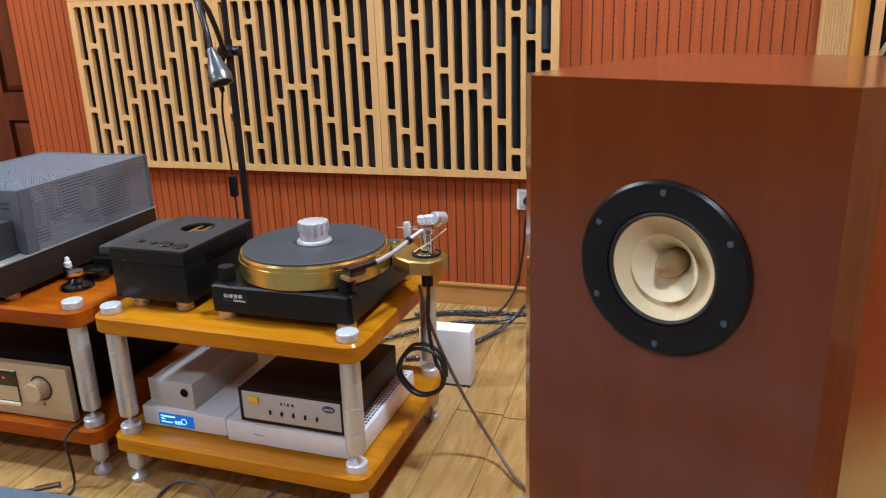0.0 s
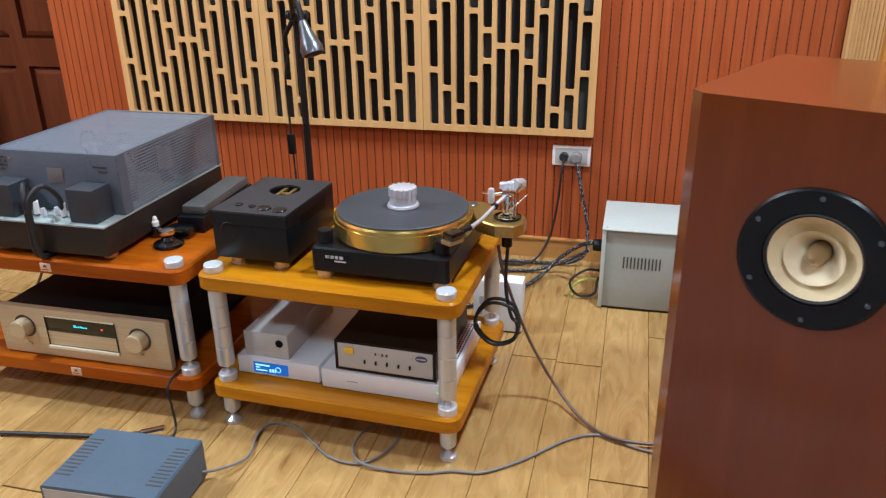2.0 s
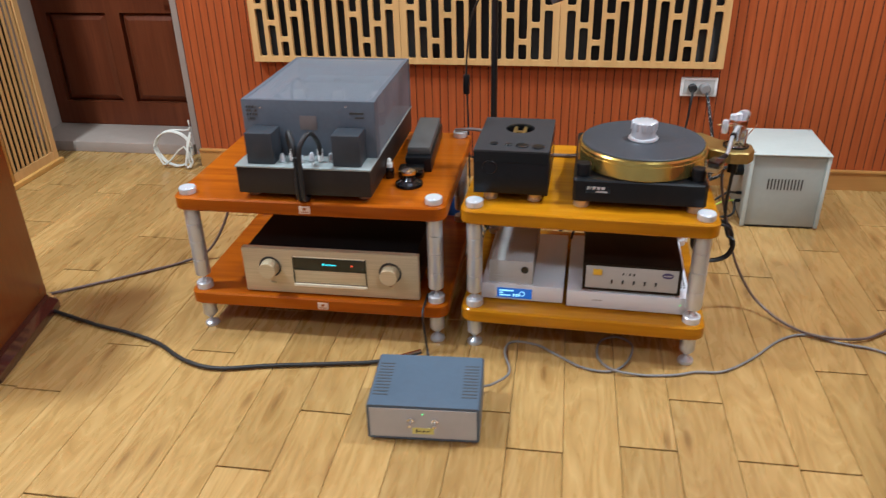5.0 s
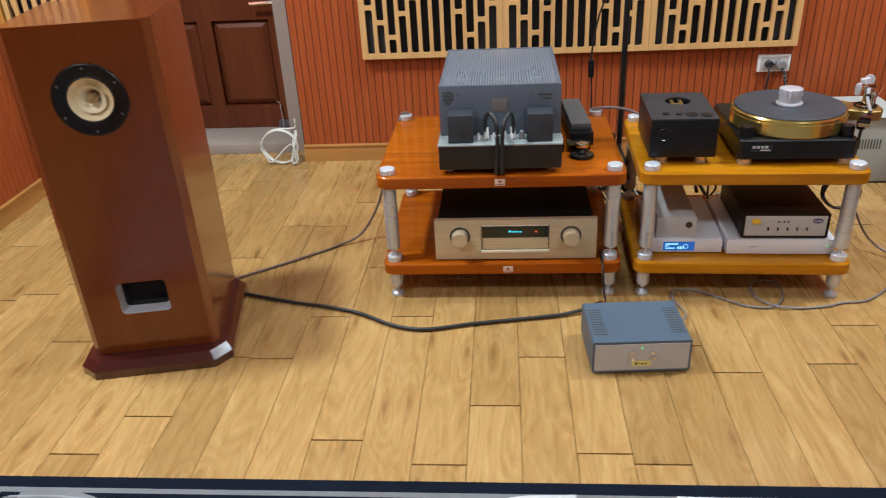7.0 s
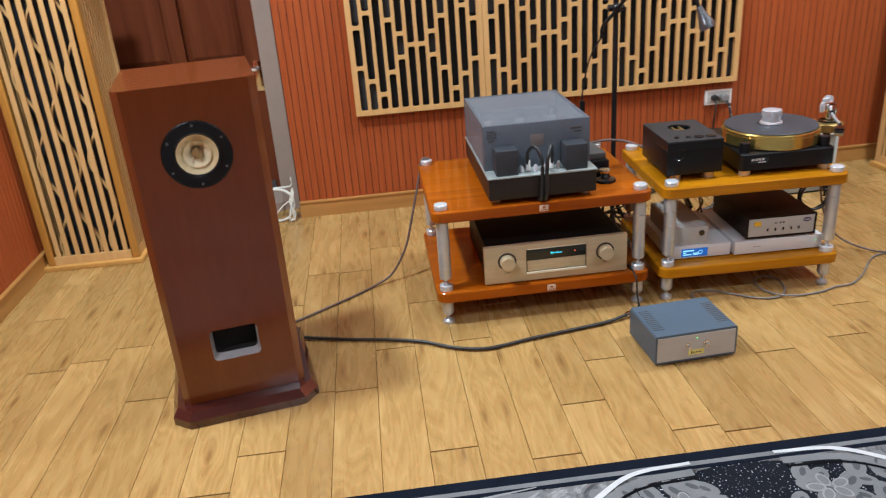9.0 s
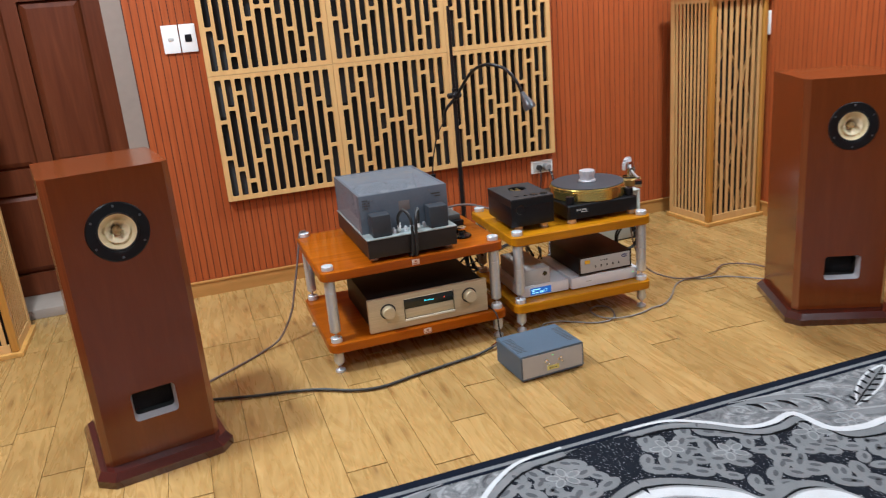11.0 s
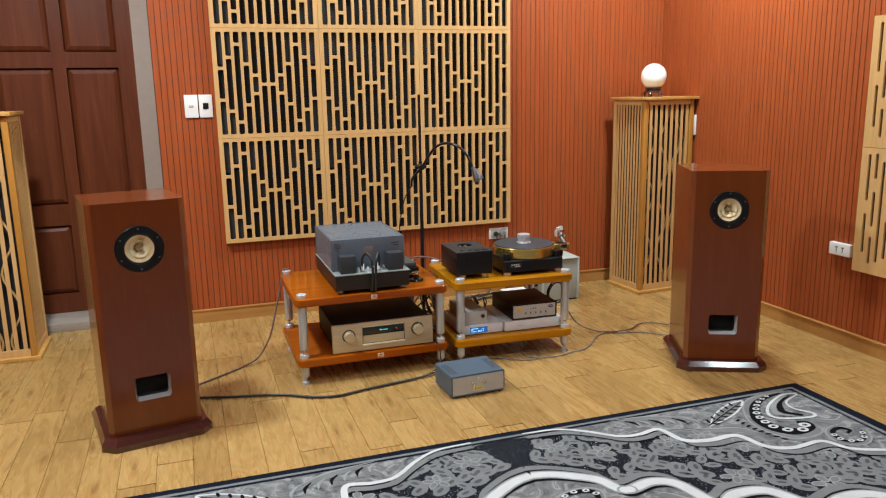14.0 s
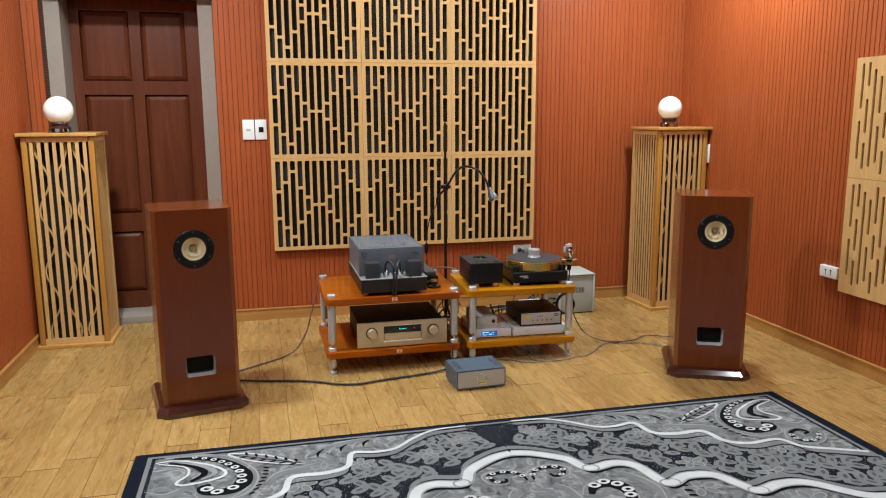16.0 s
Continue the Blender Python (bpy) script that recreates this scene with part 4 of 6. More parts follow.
# ---------------------------------------------------------------- preamplifier on the lower shelf
pre = thing("preamplifier", "champagne-fronted black preamplifier with two knobs on the red rack", "preamplifier", pose(-1.508, 1.200, LOW))
part("case", B(-0.222, 0.222, 0.018, 0.40, 0.012, 0.126, 0.003), BLACK_CASE, pre, "black case")
part("front_panel", B(-0.231, 0.231, 0.0, 0.0178, 0.004, 0.131, 0.003), CHAMPAGNE, pre, "brushed champagne front panel")
for sx in (-0.18, 0.18):
    for sy in (0.05, 0.36):
        part("foot", disc_cyl(0.018, 0, 0.0119, 0.002, 18), BLACK_RUBBER, pre, "", pose(sx, sy, 0))
win = part("window", B(-0.094, 0.094, -0.0012, -0.0001, 0.074, 0.111, 0.0004), SMOKED, pre, "smoked display window")
bm = bmesh.new()
for i, (a, b, h) in enumerate(((-0.018, -0.012, 0.006), (-0.011, -0.007, 0.003), (-0.006, -0.001, 0.004), (0.001, 0.005, 0.005), (0.006, 0.012, 0.003), (0.013, 0.019, 0.003))):
    box(bm, a, b, -0.0016, -0.0013, 0.091, 0.091 + h)
part("display_mark", bm, SCREEN_CYAN, win, "cyan lit mark")
part("indicator", B(0.057, 0.062, -0.0016, -0.0013, 0.091, 0.095), LED_RED, win, "red lit indicator")
part("flap", B(-0.092, 0.092, -0.0006, -0.0001, 0.038, 0.0735, 0.0002), CHAMPAGNE, pre)
part("flap_edge", B(-0.097, 0.097, -0.006, -0.0001, 0.028, 0.0355, 0.001), CHAMPAGNE_PALE, pre, "pale bevel below the display flap")
for x0, x1 in ((-0.0965, -0.0945), (0.0945, 0.0965)):
    part("window_frame", B(x0, x1, -0.003, -0.0001, 0.0358, 0.1135, 0.0004), SMOKED, pre, "dark line beside the display")
part("window_frame", B(-0.0943, 0.0943, -0.003, -0.0001, 0.1115, 0.1135, 0.0004), CHAMPAGNE_PALE, pre)
part("flap_line", B(-0.0915, 0.0915, -0.0009, -0.0007, 0.0365, 0.0377), INK, pre)
for sx in (-0.158, 0.158):
    knob = part("knob", lathe([(0, 0.027), (0.021, 0.027), (0.0225, 0.0255), (0.0235, 0.004), (0.0235, 0.0), (0, 0)], 36, pose(0, 0, 0, 90)), CHAMPAGNE, pre, "round champagne knob", pose(sx, -0.0002, 0.079))
    part("recess_ring", lathe([(0.0240, 0.0002), (0.029, 0.0008), (0.0295, 0.0002)], 36, pose(0, 0, 0, 90)), INK, knob)
    part("button", B(sx - 0.009, sx + 0.009, -0.003, -0.0001, 0.028, 0.036, 0.001) if sx < 0 else B(sx - 0.004, sx + 0.004, -0.003, -0.0001, 0.034, 0.041, 0.001), CHAMPAGNE, pre)

# ---------------------------------------------------------------- amber rack, lower shelf
streamer = thing("network_streamer", "flat silver streamer with a blue display on the amber rack", "streamer", pose(-1.021, 1.231, LOW, 0, 0, -2))
part("case", B(-0.103, 0.103, 0, 0.30, 0.004, 0.048, 0.003), ALU_FLAT, streamer)
scr = part("display", B(-0.062, 0.026, -0.0012, -0.0001, 0.010, 0.038, 0.0004), SCREEN_BLUE, streamer, "lit blue display")
bm = bmesh.new()
for q in ((-0.056, -0.020, 0.029, 0.033), (-0.056, -0.046, 0.023, 0.026), (-0.056, -0.028, 0.016, 0.019), (-0.022, -0.017, 0.015, 0.023), (-0.015, -0.010, 0.015, 0.023), (-0.008, -0.005, 0.015, 0.023)):
    box(bm, q[0], q[1], -0.0017, -0.0013, q[2], q[3])
lathe([(0.0072, 0.0013), (0.0072, 0.0017), (0.0055, 0.0017), (0.0055, 0.0013)], 20, pose(0.001, 0, 0.0235, 90), bm)
part("display_mark", bm, SCREEN_TEXT, scr)
bars(((-0.040, -0.025, 0.006, 0.008),), -0.0001, streamer, PRINT_GREY)
psu_small = thing("power_supply", "small grey metal power supply standing on the streamer", "power supply", pose(-1.049, 1.240, LOW + 0.0482, 0, 0, -2))
part("case", B(-0.054, 0.054, 0.003, 0.25, 0.0, 0.062, 0.002), LIGHT_GREY, psu_small)
part("front_panel", B(-0.055, 0.055, 0.0, 0.0028, 0.0, 0.063, 0.001), LIGHT_GREY, psu_small)
part("button", disc_cyl(0.0095, 0, 0.003, 0.001, 24, pose(0.034, -0.0001, 0.040, 90)), BLACK_GLOSS, psu_small, "round black button")
bars(((-0.046, -0.018, 0.020, 0.0225), (-0.046, 0.012, 0.012, 0.0135)), -0.0001, psu_small, PRINT_GREY)

dac = thing("silver_component", "wide flat silver component with a vented side on the amber rack", "audio component", pose(-0.762, 1.213, LOW, 0, 0, -2))
part("case", B(-0.147, 0.147, 0.0, 0.31, 0.004, 0.050, 0.003), ALU_FLAT, dac)
bm = bmesh.new()
for i in range(6):
    for j in range(22):
        bx, by = 0.100 + i * 0.007, 0.05 + j * 0.011
        box(bm, bx, bx + 0.004, by, by + 0.007, 0.0501, 0.0506)
part("vent", bm, INK, dac, "rows of dark vent holes")
bars(((-0.085, -0.060, 0.026, 0.029),), -0.0001, dac, PRINT_GREY)
part("indicator", B(0.123, 0.127, -0.0008, -0.0001, 0.030, 0.032), LED_GREEN, dac)
phono = thing("phono_stage", "black-cased phono stage with pale front and yellow key", "phono stage", pose(-0.757, 1.216, LOW + 0.0508, 0, 0, -2))
part("case", B(-0.116, 0.116, 0.004, 0.27, 0.006, 0.076, 0.002), BROWN_BLACK, phono)
part("front_panel", B(-0.109, 0.109, 0.0, 0.0038, 0.010, 0.071, 0.001), LIGHT_GREY, phono, "pale grey front panel")
part("surround", plate([(-0.116, 0.004), (0.116, 0.004), (0.116, 0.077), (-0.116, 0.077)], [[(-0.1095, 0.0095), (0.1095, 0.0095), (0.1095, 0.0715), (-0.1095, 0.0715)]], 0.0035), BROWN_BLACK, phono, smooth=False)
for sx in (-0.095, 0.095):
    part("foot", B(sx - 0.012, sx + 0.012, 0.02, 0.25, 0, 0.0058), BLACK_RUBBER, phono)
part("key", B(-0.092, -0.070, -0.005, -0.0001, 0.048, 0.063, 0.002), YELLOW, phono, "square yellow key")
part("badge", lathe([(0, 0.001), (0.0135, 0.001), (0.0135, 0.0)], 28, pose(0.084, -0.0001, 0.056, 90) @ Matrix.Diagonal((1, 0.55, 1, 1))), PURPLE, phono, "oval violet badge")
bars(((0.074, 0.094, 0.0545, 0.0575),), -0.0011, phono, PRINT_GREY)
bars(((-0.022, -0.018, 0.050, 0.056), (-0.013, -0.012, 0.050, 0.056), (-0.007, -0.002, 0.050, 0.056), (0.003, 0.008, 0.050, 0.056)), -0.0001, phono, INK)
for i in range(5):
    part("toggle", B(-0.048 + i * 0.026, -0.044 + i * 0.026, -0.004, -0.0001, 0.027, 0.036, 0.0008), BLACK, phono)

# ---------------------------------------------------------------- amber rack, top: motor unit and turntable
motor = thing("motor_unit", "black turntable motor unit with a round pulley well", "motor unit", pose(-1.055, 1.234, SHELF, 0, 0, -2))
bm = plate(rounded(-0.088, 0.088, 0.0, 0.246, 0.003, 2), [circle(0.006, 0.165, 0.036, 36)], 0.004)
part("top_plate", bm, SATIN_BLACK, motor, "", pose(0, 0, 0.1302, -90))
part("case", B(-0.088, 0.088, 0.0, 0.246, 0.022, 0.1, 0.002), BLACK, motor)
bm = plate([(-0.088, 0.0), (0.088, 0.0), (0.088, 0.246), (-0.088, 0.246)], [circle(0.006, 0.165, 0.036, 36)], 0.0258)
part("upper_case", bm, BLACK, motor, "", pose(0, 0, 0.1260, -90), smooth=False)
bm = B(-0.012, -0.003, 0.130, 0.200, 0.1165, 0.1235, 0.001)
box(bm, 0.012, 0.021, 0.130, 0.200, 0.1165, 0.1235, 0.001)
box(bm, -0.0029, 0.0119, 0.160, 0.170, 0.1165, 0.1230, 0.001)
part("bridge", bm, BRASS_DULL, motor, "brass bridge inside the well")
for sx, sy, r in ((-0.045, 0.045, 0.009), (-0.010, 0.040, 0.008), (0.022, 0.036, 0.015), (0.060, 0.032, 0.015)):
    part("button", disc_cyl(r, 0, 0.003, 0.001, 24), BLACK, motor, "", pose(sx, sy, 0.1301))
part("dial", lathe([(0.0175, 0.0003), (0.0168, 0.0008), (0.016, 0.0003)], 32, pose(-0.050, -0.0001, 0.088, 90)), BLACK_GLOSS, motor)
part("belt_slot", B(0.0881, 0.0886, 0.07, 0.22, 0.085, 0.108), BLACK_GLOSS, motor)
for sx in (-0.05, 0.055):
    for sy in (0.03, 0.21):
        part("foot", lathe([(0, 0), (0.017, 0), (0.018, 0.002), (0.018, 0.008), (0.0165, 0.009), (0.0165, 0.011), (0.018, 0.012), (0.018, 0.020), (0.016, 0.0218), (0, 0.0218)], 24), COPPER, motor, "copper-coloured foot", pose(sx, sy, 0))

tt = thing("turntable", "black turntable with a thick brass platter and tonearm", "turntable", pose(-0.748, 1.362, SHELF, 0, 0, -2))
plan = [(-0.157, -0.140), (-0.150, -0.147), (0.136, -0.147), (0.143, -0.140), (0.143, 0.180), (0.136, 0.187), (-0.150, 0.187), (-0.157, 0.180)]
part("plinth", prism(plan, 0.018, 0.072, 0.004), BLACK, tt)
for sx, sy in ((-0.135, -0.125), (0.122, -0.125), (-0.135, 0.165), (0.122, 0.165)):
    part("foot", lathe([(0, 0), (0.018, 0), (0.019, 0.002), (0.019, 0.016), (0.017, 0.0178), (0, 0.0178)], 24), COPPER, tt, "copper-coloured foot", pose(sx, sy, 0))
    if sy < 0:
        part("level_knob", lathe([(0, 0), (0.016, 0), (0.0165, 0.026), (0.015, 0.029), (0, 0.0295)], 24), BLACK, tt, "black levelling knob", pose(sx, sy + 0.010, 0.0722))
platter = part("platter", lathe([(0, 0.0735), (0.146, 0.0735), (0.1505, 0.0745), (0.1515, 0.076), (0.1515, 0.1085), (0.1495, 0.1092), (0.1495, 0.1165), (0.1465, 0.1205), (0, 0.1205)], 96), BRASS, tt, "thick polished brass platter")
part("sub_platter", disc_cyl(0.06, 0.0721, 0.0734, 0, 32), BLACK, tt)
part("mat", lathe([(0, 0.1245), (0.142, 0.1245), (0.1435, 0.1235), (0.1435, 0.1206), (0, 0.1206)], 72), MAT_RUBBER, platter, "dark grey rubber mat")
bm = lathe([(0, 0.1246), (0.0345, 0.1246), (0.0355, 0.127), (0.034, 0.131), (0.029, 0.1325), (0.0285, 0.136), (0.0285, 0.163), (0.0265, 0.168), (0.021, 0.1705), (0, 0.1705)], 48)
weight = part("centre_weight", bm, WEIGHT_ALU, tt, "turned aluminium centre weight with fluted top")
for i in range(14):
    a = 2 * math.pi * i / 14
    part("flute", lathe([(0, 0.148), (0.0040, 0.150), (0.0040, 0.1675), (0.003, 0.169), (0, 0.169)], 10), WEIGHT_ALU, weight, "", pose(0.0272 * math.cos(a), 0.0272 * math.sin(a), 0))
part("label_plate", B(-0.128, -0.072, -0.1478, -0.1471, 0.040, 0.058), BLACK_GLOSS, tt)
bars(((-0.124, -0.119, 0.049, 0.056), (-0.117, -0.115, 0.049, 0.056), (-0.112, -0.105, 0.049, 0.056), (-0.102, -0.095, 0.049, 0.056), (-0.092, -0.084, 0.049, 0.056), (-0.104, -0.078, 0.042, 0.0455)), -0.1478, tt, PRINT_GREY)
# arm board and tonearm
plan = [(0.100, 0.105), (0.130, 0.085), (0.160, 0.020), (0.205, -0.005), (0.245, -0.002), (0.262, 0.025), (0.262, 0.060), (0.238, 0.085), (0.190, 0.092), (0.150, 0.140), (0.112, 0.135)]
part("arm_board", prism(plan, 0.0725, 0.100, 0.003), BRASS_DULL, tt, "satin brass arm board")
part("board_screw", disc_cyl(0.014, 0.1002, 0.103, 0.001, 20), GUNMETAL, tt, "", pose(0.125, 0.112, 0))
arm = part("tonearm", lathe([(0, 0.100), (0.026, 0.100), (0.026, 0.104), (0.020, 0.106), (0.011, 0.107), (0.011, 0.140), (0.015, 0.141), (0.015, 0.158), (0.008, 0.162), (0, 0.162)], 32), CHROME, tt, "chrome tonearm", pose(0.222, 0.048, -0.006, 0, 0, 12))
part("base_ring", lathe([(0.027, 0.1002), (0.030, 0.1002), (0.030, 0.110), (0.027, 0.1105)], 32), BLACK, arm)
bm = tube([(0.010, 0.020, 0.166), (0.0, 0.0, 0.160), (-0.022, -0.032, 0.150), (-0.034, -0.052, 0.143), (-0.050, -0.085, 0.137), (-0.066, -0.118, 0.134), (-0.080, -0.140, 0.1325)], 0.0044, 8, 12)
part("arm_tube", bm, POST_ALU, arm)
part("tube_collar", tube([(-0.026, -0.040, 0.148), (-0.029, -0.045, 0.146)], 0.0078, 1, 14), BLACK, arm, "black damping ring")
part("finger_joint", tube([(-0.076, -0.134, 0.1328), (-0.094, -0.152, 0.1318)], 0.0062, 1, 12), BLACK, arm)
hs = part("headshell", B(-0.014, 0.014, -0.036, 0.0, -0.006, 0.010, 0.004), BLACK_GLOSS, arm, "black cartridge body", pose(-0.096, -0.154, 0.128, 0, 0, -42))
part("cartridge", B(-0.013, 0.013, -0.040, -0.002, -0.014, -0.0062, 0.001), PLUG, hs, "amber stylus guard")
part("counterweight", lathe([(0, -0.017), (0.0115, -0.017), (0.013, -0.015), (0.013, 0.014), (0.0115, 0.017), (0, 0.017)], 28, pose(0.022, 0.034, 0.171, 78, 0, -32)), POST_ALU, arm)
part("weight_ring", lathe([(0.0132, -0.004), (0.0145, -0.003), (0.0145, 0.003), (0.0132, 0.004)], 28, pose(0.017, 0.026, 0.169, 78, 0, -32)), CHROME, arm)
part("bearing_yoke", B(-0.013, 0.017, -0.010, 0.018, 0.150, 0.170, 0.004), CHROME, arm)
for bx, by in ((-0.010, 0.014), (0.004, 0.020)):
    part("bearing_cap", lathe([(0, 0.168), (0.0085, 0.168), (0.0085, 0.179), (0.007, 0.181), (0, 0.181)], 18), ALU, arm, "", pose(bx, by, 0))
part("cross_bar", tube([(0.014, 0.006, 0.160), (-0.034, -0.006, 0.161)], 0.0038, 1, 10), CHROME, arm)
part("lift_post", lathe([(0, 0.142), (0.0062, 0.142), (0.0075, 0.146), (0.0075, 0.170), (0.006, 0.174), (0, 0.174)], 18), ALU, arm, "", pose(-0.036, -0.007, 0))
part("lift_pin", tube([(-0.042, -0.009, 0.164), (-0.056, -0.012, 0.166)], 0.0018, 1, 8), CHROME, arm)
part("side_post", lathe([(0, 0.106), (0.0065, 0.106), (0.0065, 0.150), (0, 0.151)], 16), CHROME, arm, "", pose(0.012, -0.012, 0))
part("bias_rod", tube([(-0.020, -0.034, 0.122), (0.010, -0.026, 0.138), (0.042, -0.004, 0.160)], 0.0015, 1, 6), CHROME, arm)
bm = lathe([(0, 0.040), (0.012, 0.040), (0.012, 0.072), (0, 0.072)], 20)
part("arm_stem", bm, BLACK, arm)


# ---------------------------------------------------------------- slatted corner towers and globes
def slat_tower(x, y, rz, label):
    tw = thing("slatted_tower", label, "diffuser tower", pose(x, y, 0, 0, 0, rz), "pair of corner towers")
    hw, hd, z0, z1 = 0.182, 0.157, 0.020, 1.175
    part("base_plate", B(-hw - 0.016, hw + 0.016, -hd - 0.016, hd + 0.010, 0, z0, 0.003), PLY_EDGE, tw)
    part("top_plate", B(-hw - 0.018, hw + 0.018, -hd - 0.020, hd + 0.012, z1, z1 + 0.018, 0.003), PLY_EDGE, tw, "honey-coloured top board")
    for sx in (-1, 1):
        cm = POST_AMBER
        part("corner_post", B(min(sx * hw, sx * (hw - 0.030)), max(sx * hw, sx * (hw - 0.030)), -hd, -hd + 0.030, z0, z1, 0.008, 3), cm, tw)
        part("back_post", B(min(sx * hw, sx * (hw - 0.02)), max(sx * hw, sx * (hw - 0.02)), hd - 0.03, hd - 0.002, z0, z1), PLY, tw)
    for za, zb in ((z0, z0 + 0.035), (z1 - 0.030, z1)):
        part("front_rail", B(-hw + 0.0302, hw - 0.0302, -hd + 0.002, -hd + 0.012, za, zb), PLY, tw)
        for sx in (-1, 1):
            part("side_rail", B(sx * hw - sx * 0.002 - (0.010 if sx > 0 else 0), sx * hw - sx * 0.002 + (0.010 if sx < 0 else 0), -hd + 0.0302, hd - 0.0302, za, zb), PLY, tw)
    n = 8
    span = 2 * (hw - 0.0305)
    slat = mesh_of("slat", B(-span / n * 0.24, span / n * 0.24, -0.0025, 0.0025, z0 + 0.0352, z1 - 0.0302), PLY, False)
    for i in range(n):
        ob = new("front_slat", slat)
        ob.parent, ob.matrix_basis = tw, pose(-hw + 0.0305 + span * (i + 0.5) / n, -hd + 0.007, 0)
    m = 9
    span = 2 * (hd - 0.0305)
    slat = mesh_of("slat", B(-0.002, 0.002, -span / m * 0.24, span / m * 0.24, z0 + 0.0352, z1 - 0.0302), PLY, False)
    for i in range(m):
        for sx in (-1, 1):
            ob = new("side_slat", slat)
            ob.parent, ob.matrix_basis = tw, pose(sx * (hw - 0.007), -hd + 0.0305 + span * (i + 0.5) / m, 0)
    # wavy inner boards seen between the slats
    for k in range(3):
        xc = -hw + 0.085 + (2 * hw - 0.17) * k / 2
        bm = bmesh.new()
        prev = None
        for i in range(49):
            z = z0 + 0.002 + (z1 - z0 - 0.004) * i / 48
            dx = 0.030 * math.sin(2 * math.pi * z / 0.34 + (0 if k % 2 else math.pi))
            row = [bm.verts.new((xc + dx + a, -hd + 0.040 + b, z)) for a, b in ((-0.0045, 0), (0.0045, 0), (0.0045, 0.012), (-0.0045, 0.012))]
            if prev:
                for j in range(4):
                    bm.faces.new((prev[j], prev[(j + 1) % 4], row[(j + 1) % 4], row[j]))
            prev = row
        part("wavy_board", bm, PLY, tw)
    # added near-black box: gives the shaded depth behind the slats
    part("core", B(-hw + 0.05, hw - 0.05, -hd + 0.085, hd - 0.035, z0, z1), FABRIC, tw, "added dark box for the shade between slats")
    return tw


slat_tower(-3.228, 2.178, 0, "tall pale wooden slatted tower in the corner by the door")
slat_tower(0.470, 2.112, 4, "tall pale wooden slatted tower in the corner by the side wall")


def globe(x, y, label):
    gl = thing("globe_ornament", label, "globe ornament", pose(x, y, 1.1932), "globes on the towers")
    bm = bmesh.new()
    bmesh.ops.create_uvsphere(bm, u_segments=40, v_segments=24, radius=0.0765, matrix=Matrix.Translation((0, 0, 0.120)))
    part("ball", bm, GLOBE_WHITE, gl, "milky white glass ball")
    st = part("stand", lathe([(0, 0.022), (0.052, 0.022), (0.055, 0.026), (0.050, 0.031), (0.044, 0.034), (0.044, 0.045), (0.052, 0.048), (0.050, 0.054), (0.036, 0.052), (0, 0.040)], 32), STAND_WOOD, gl, "turned dark wooden stand")
    for i in range(5):
        a = 2 * math.pi * i / 5
        part("leg", tube([(0.044 * math.cos(a), 0.044 * math.sin(a), 0.027), (0.054 * math.cos(a), 0.054 * math.sin(a), 0.017), (0.050 * math.cos(a), 0.050 * math.sin(a), 0.008), (0.058 * math.cos(a), 0.058 * math.sin(a), 0.0)], 0.009, 4, 8), STAND_WOOD, st)
    return gl


globe(-3.232, 2.130, "milky white ball on a dark stand, tower by the door")
globe(0.450, 2.092, "milky white ball on a dark stand, tower by the wall")

# ---------------------------------------------------------------- floor lamp behind the racks
lamp = thing("gooseneck_lamp", "black stand lamp with a bent gooseneck and small grey head", "floor lamp", pose(-1.144, 1.764, 0))
part("pole", tube([(0, 0, 0.02), (0, 0, 0.90)], 0.0095, 1, 14), STEEL_BLACK, lamp)
part("upper_pole", tube([(0, 0, 0.90), (0, 0, 1.235)], 0.007, 1, 14), STEEL_BLACK, lamp)
for a in (20, 140, 260):
    ca, sa = math.cos(radians(a)), math.sin(radians(a))
    part("tripod_leg", tube([(0.01 * ca, 0.01 * sa, 0.10), (0.10 * ca, 0.10 * sa, 0.06), (0.20 * ca, 0.20 * sa, 0.008)], 0.007, 4, 8), STEEL_BLACK, lamp)
bm = disc_cyl(0.016, -0.018, 0.018, 0.003, 18, pose(0, -0.012, 0.872, 90))
disc_cyl(0.012, -0.03, 0.03, 0.003, 18, pose(0, 0, 0.872, 0, 90), bm)
part("clamp", bm, STEEL_BLACK, lamp)
part("gooseneck", tube([(-0.045, 0.02, 0.770), (-0.042, 0.005, 0.815), (0.0, -0.028, 0.873), (0.032, -0.12, 0.965), (0.062, -0.21, 1.000), (0.110, -0.28, 0.985), (0.145, -0.315, 0.935), (0.160, -0.328, 0.890)], 0.0065, 8, 12), STEEL_BLACK, lamp)
hd = Vector((0.030, -0.018, -0.072)).normalized().to_track_quat("Z", "Y").to_matrix().to_4x4()
head = part("head", lathe([(0, 0), (0.008, 0.0), (0.010, 0.006), (0.012, 0.018), (0.022, 0.052), (0.0245, 0.058), (0.0245, 0.074), (0.021, 0.074), (0.019, 0.060), (0, 0.056)], 28, Matrix.Translation((0.160, -0.328, 0.892)) @ hd), GUNMETAL, lamp, "gunmetal lamp head")
cord = part("cord", tube([(-0.045, 0.02, 0.772), (-0.075, 0.055, 0.70), (-0.092, 0.092, 0.58), (-0.094, 0.098, 0.50), (-0.090, 0.095, 0.42), (-0.085, 0.09, 0.20), (-0.08, 0.08, 0.01)], 0.003, 6, 8), CABLE_BLACK, lamp)
part("inline_switch", B(-0.104, -0.084, 0.089, 0.107, 0.470, 0.530, 0.005), BLACK, cord, "black inline switch")

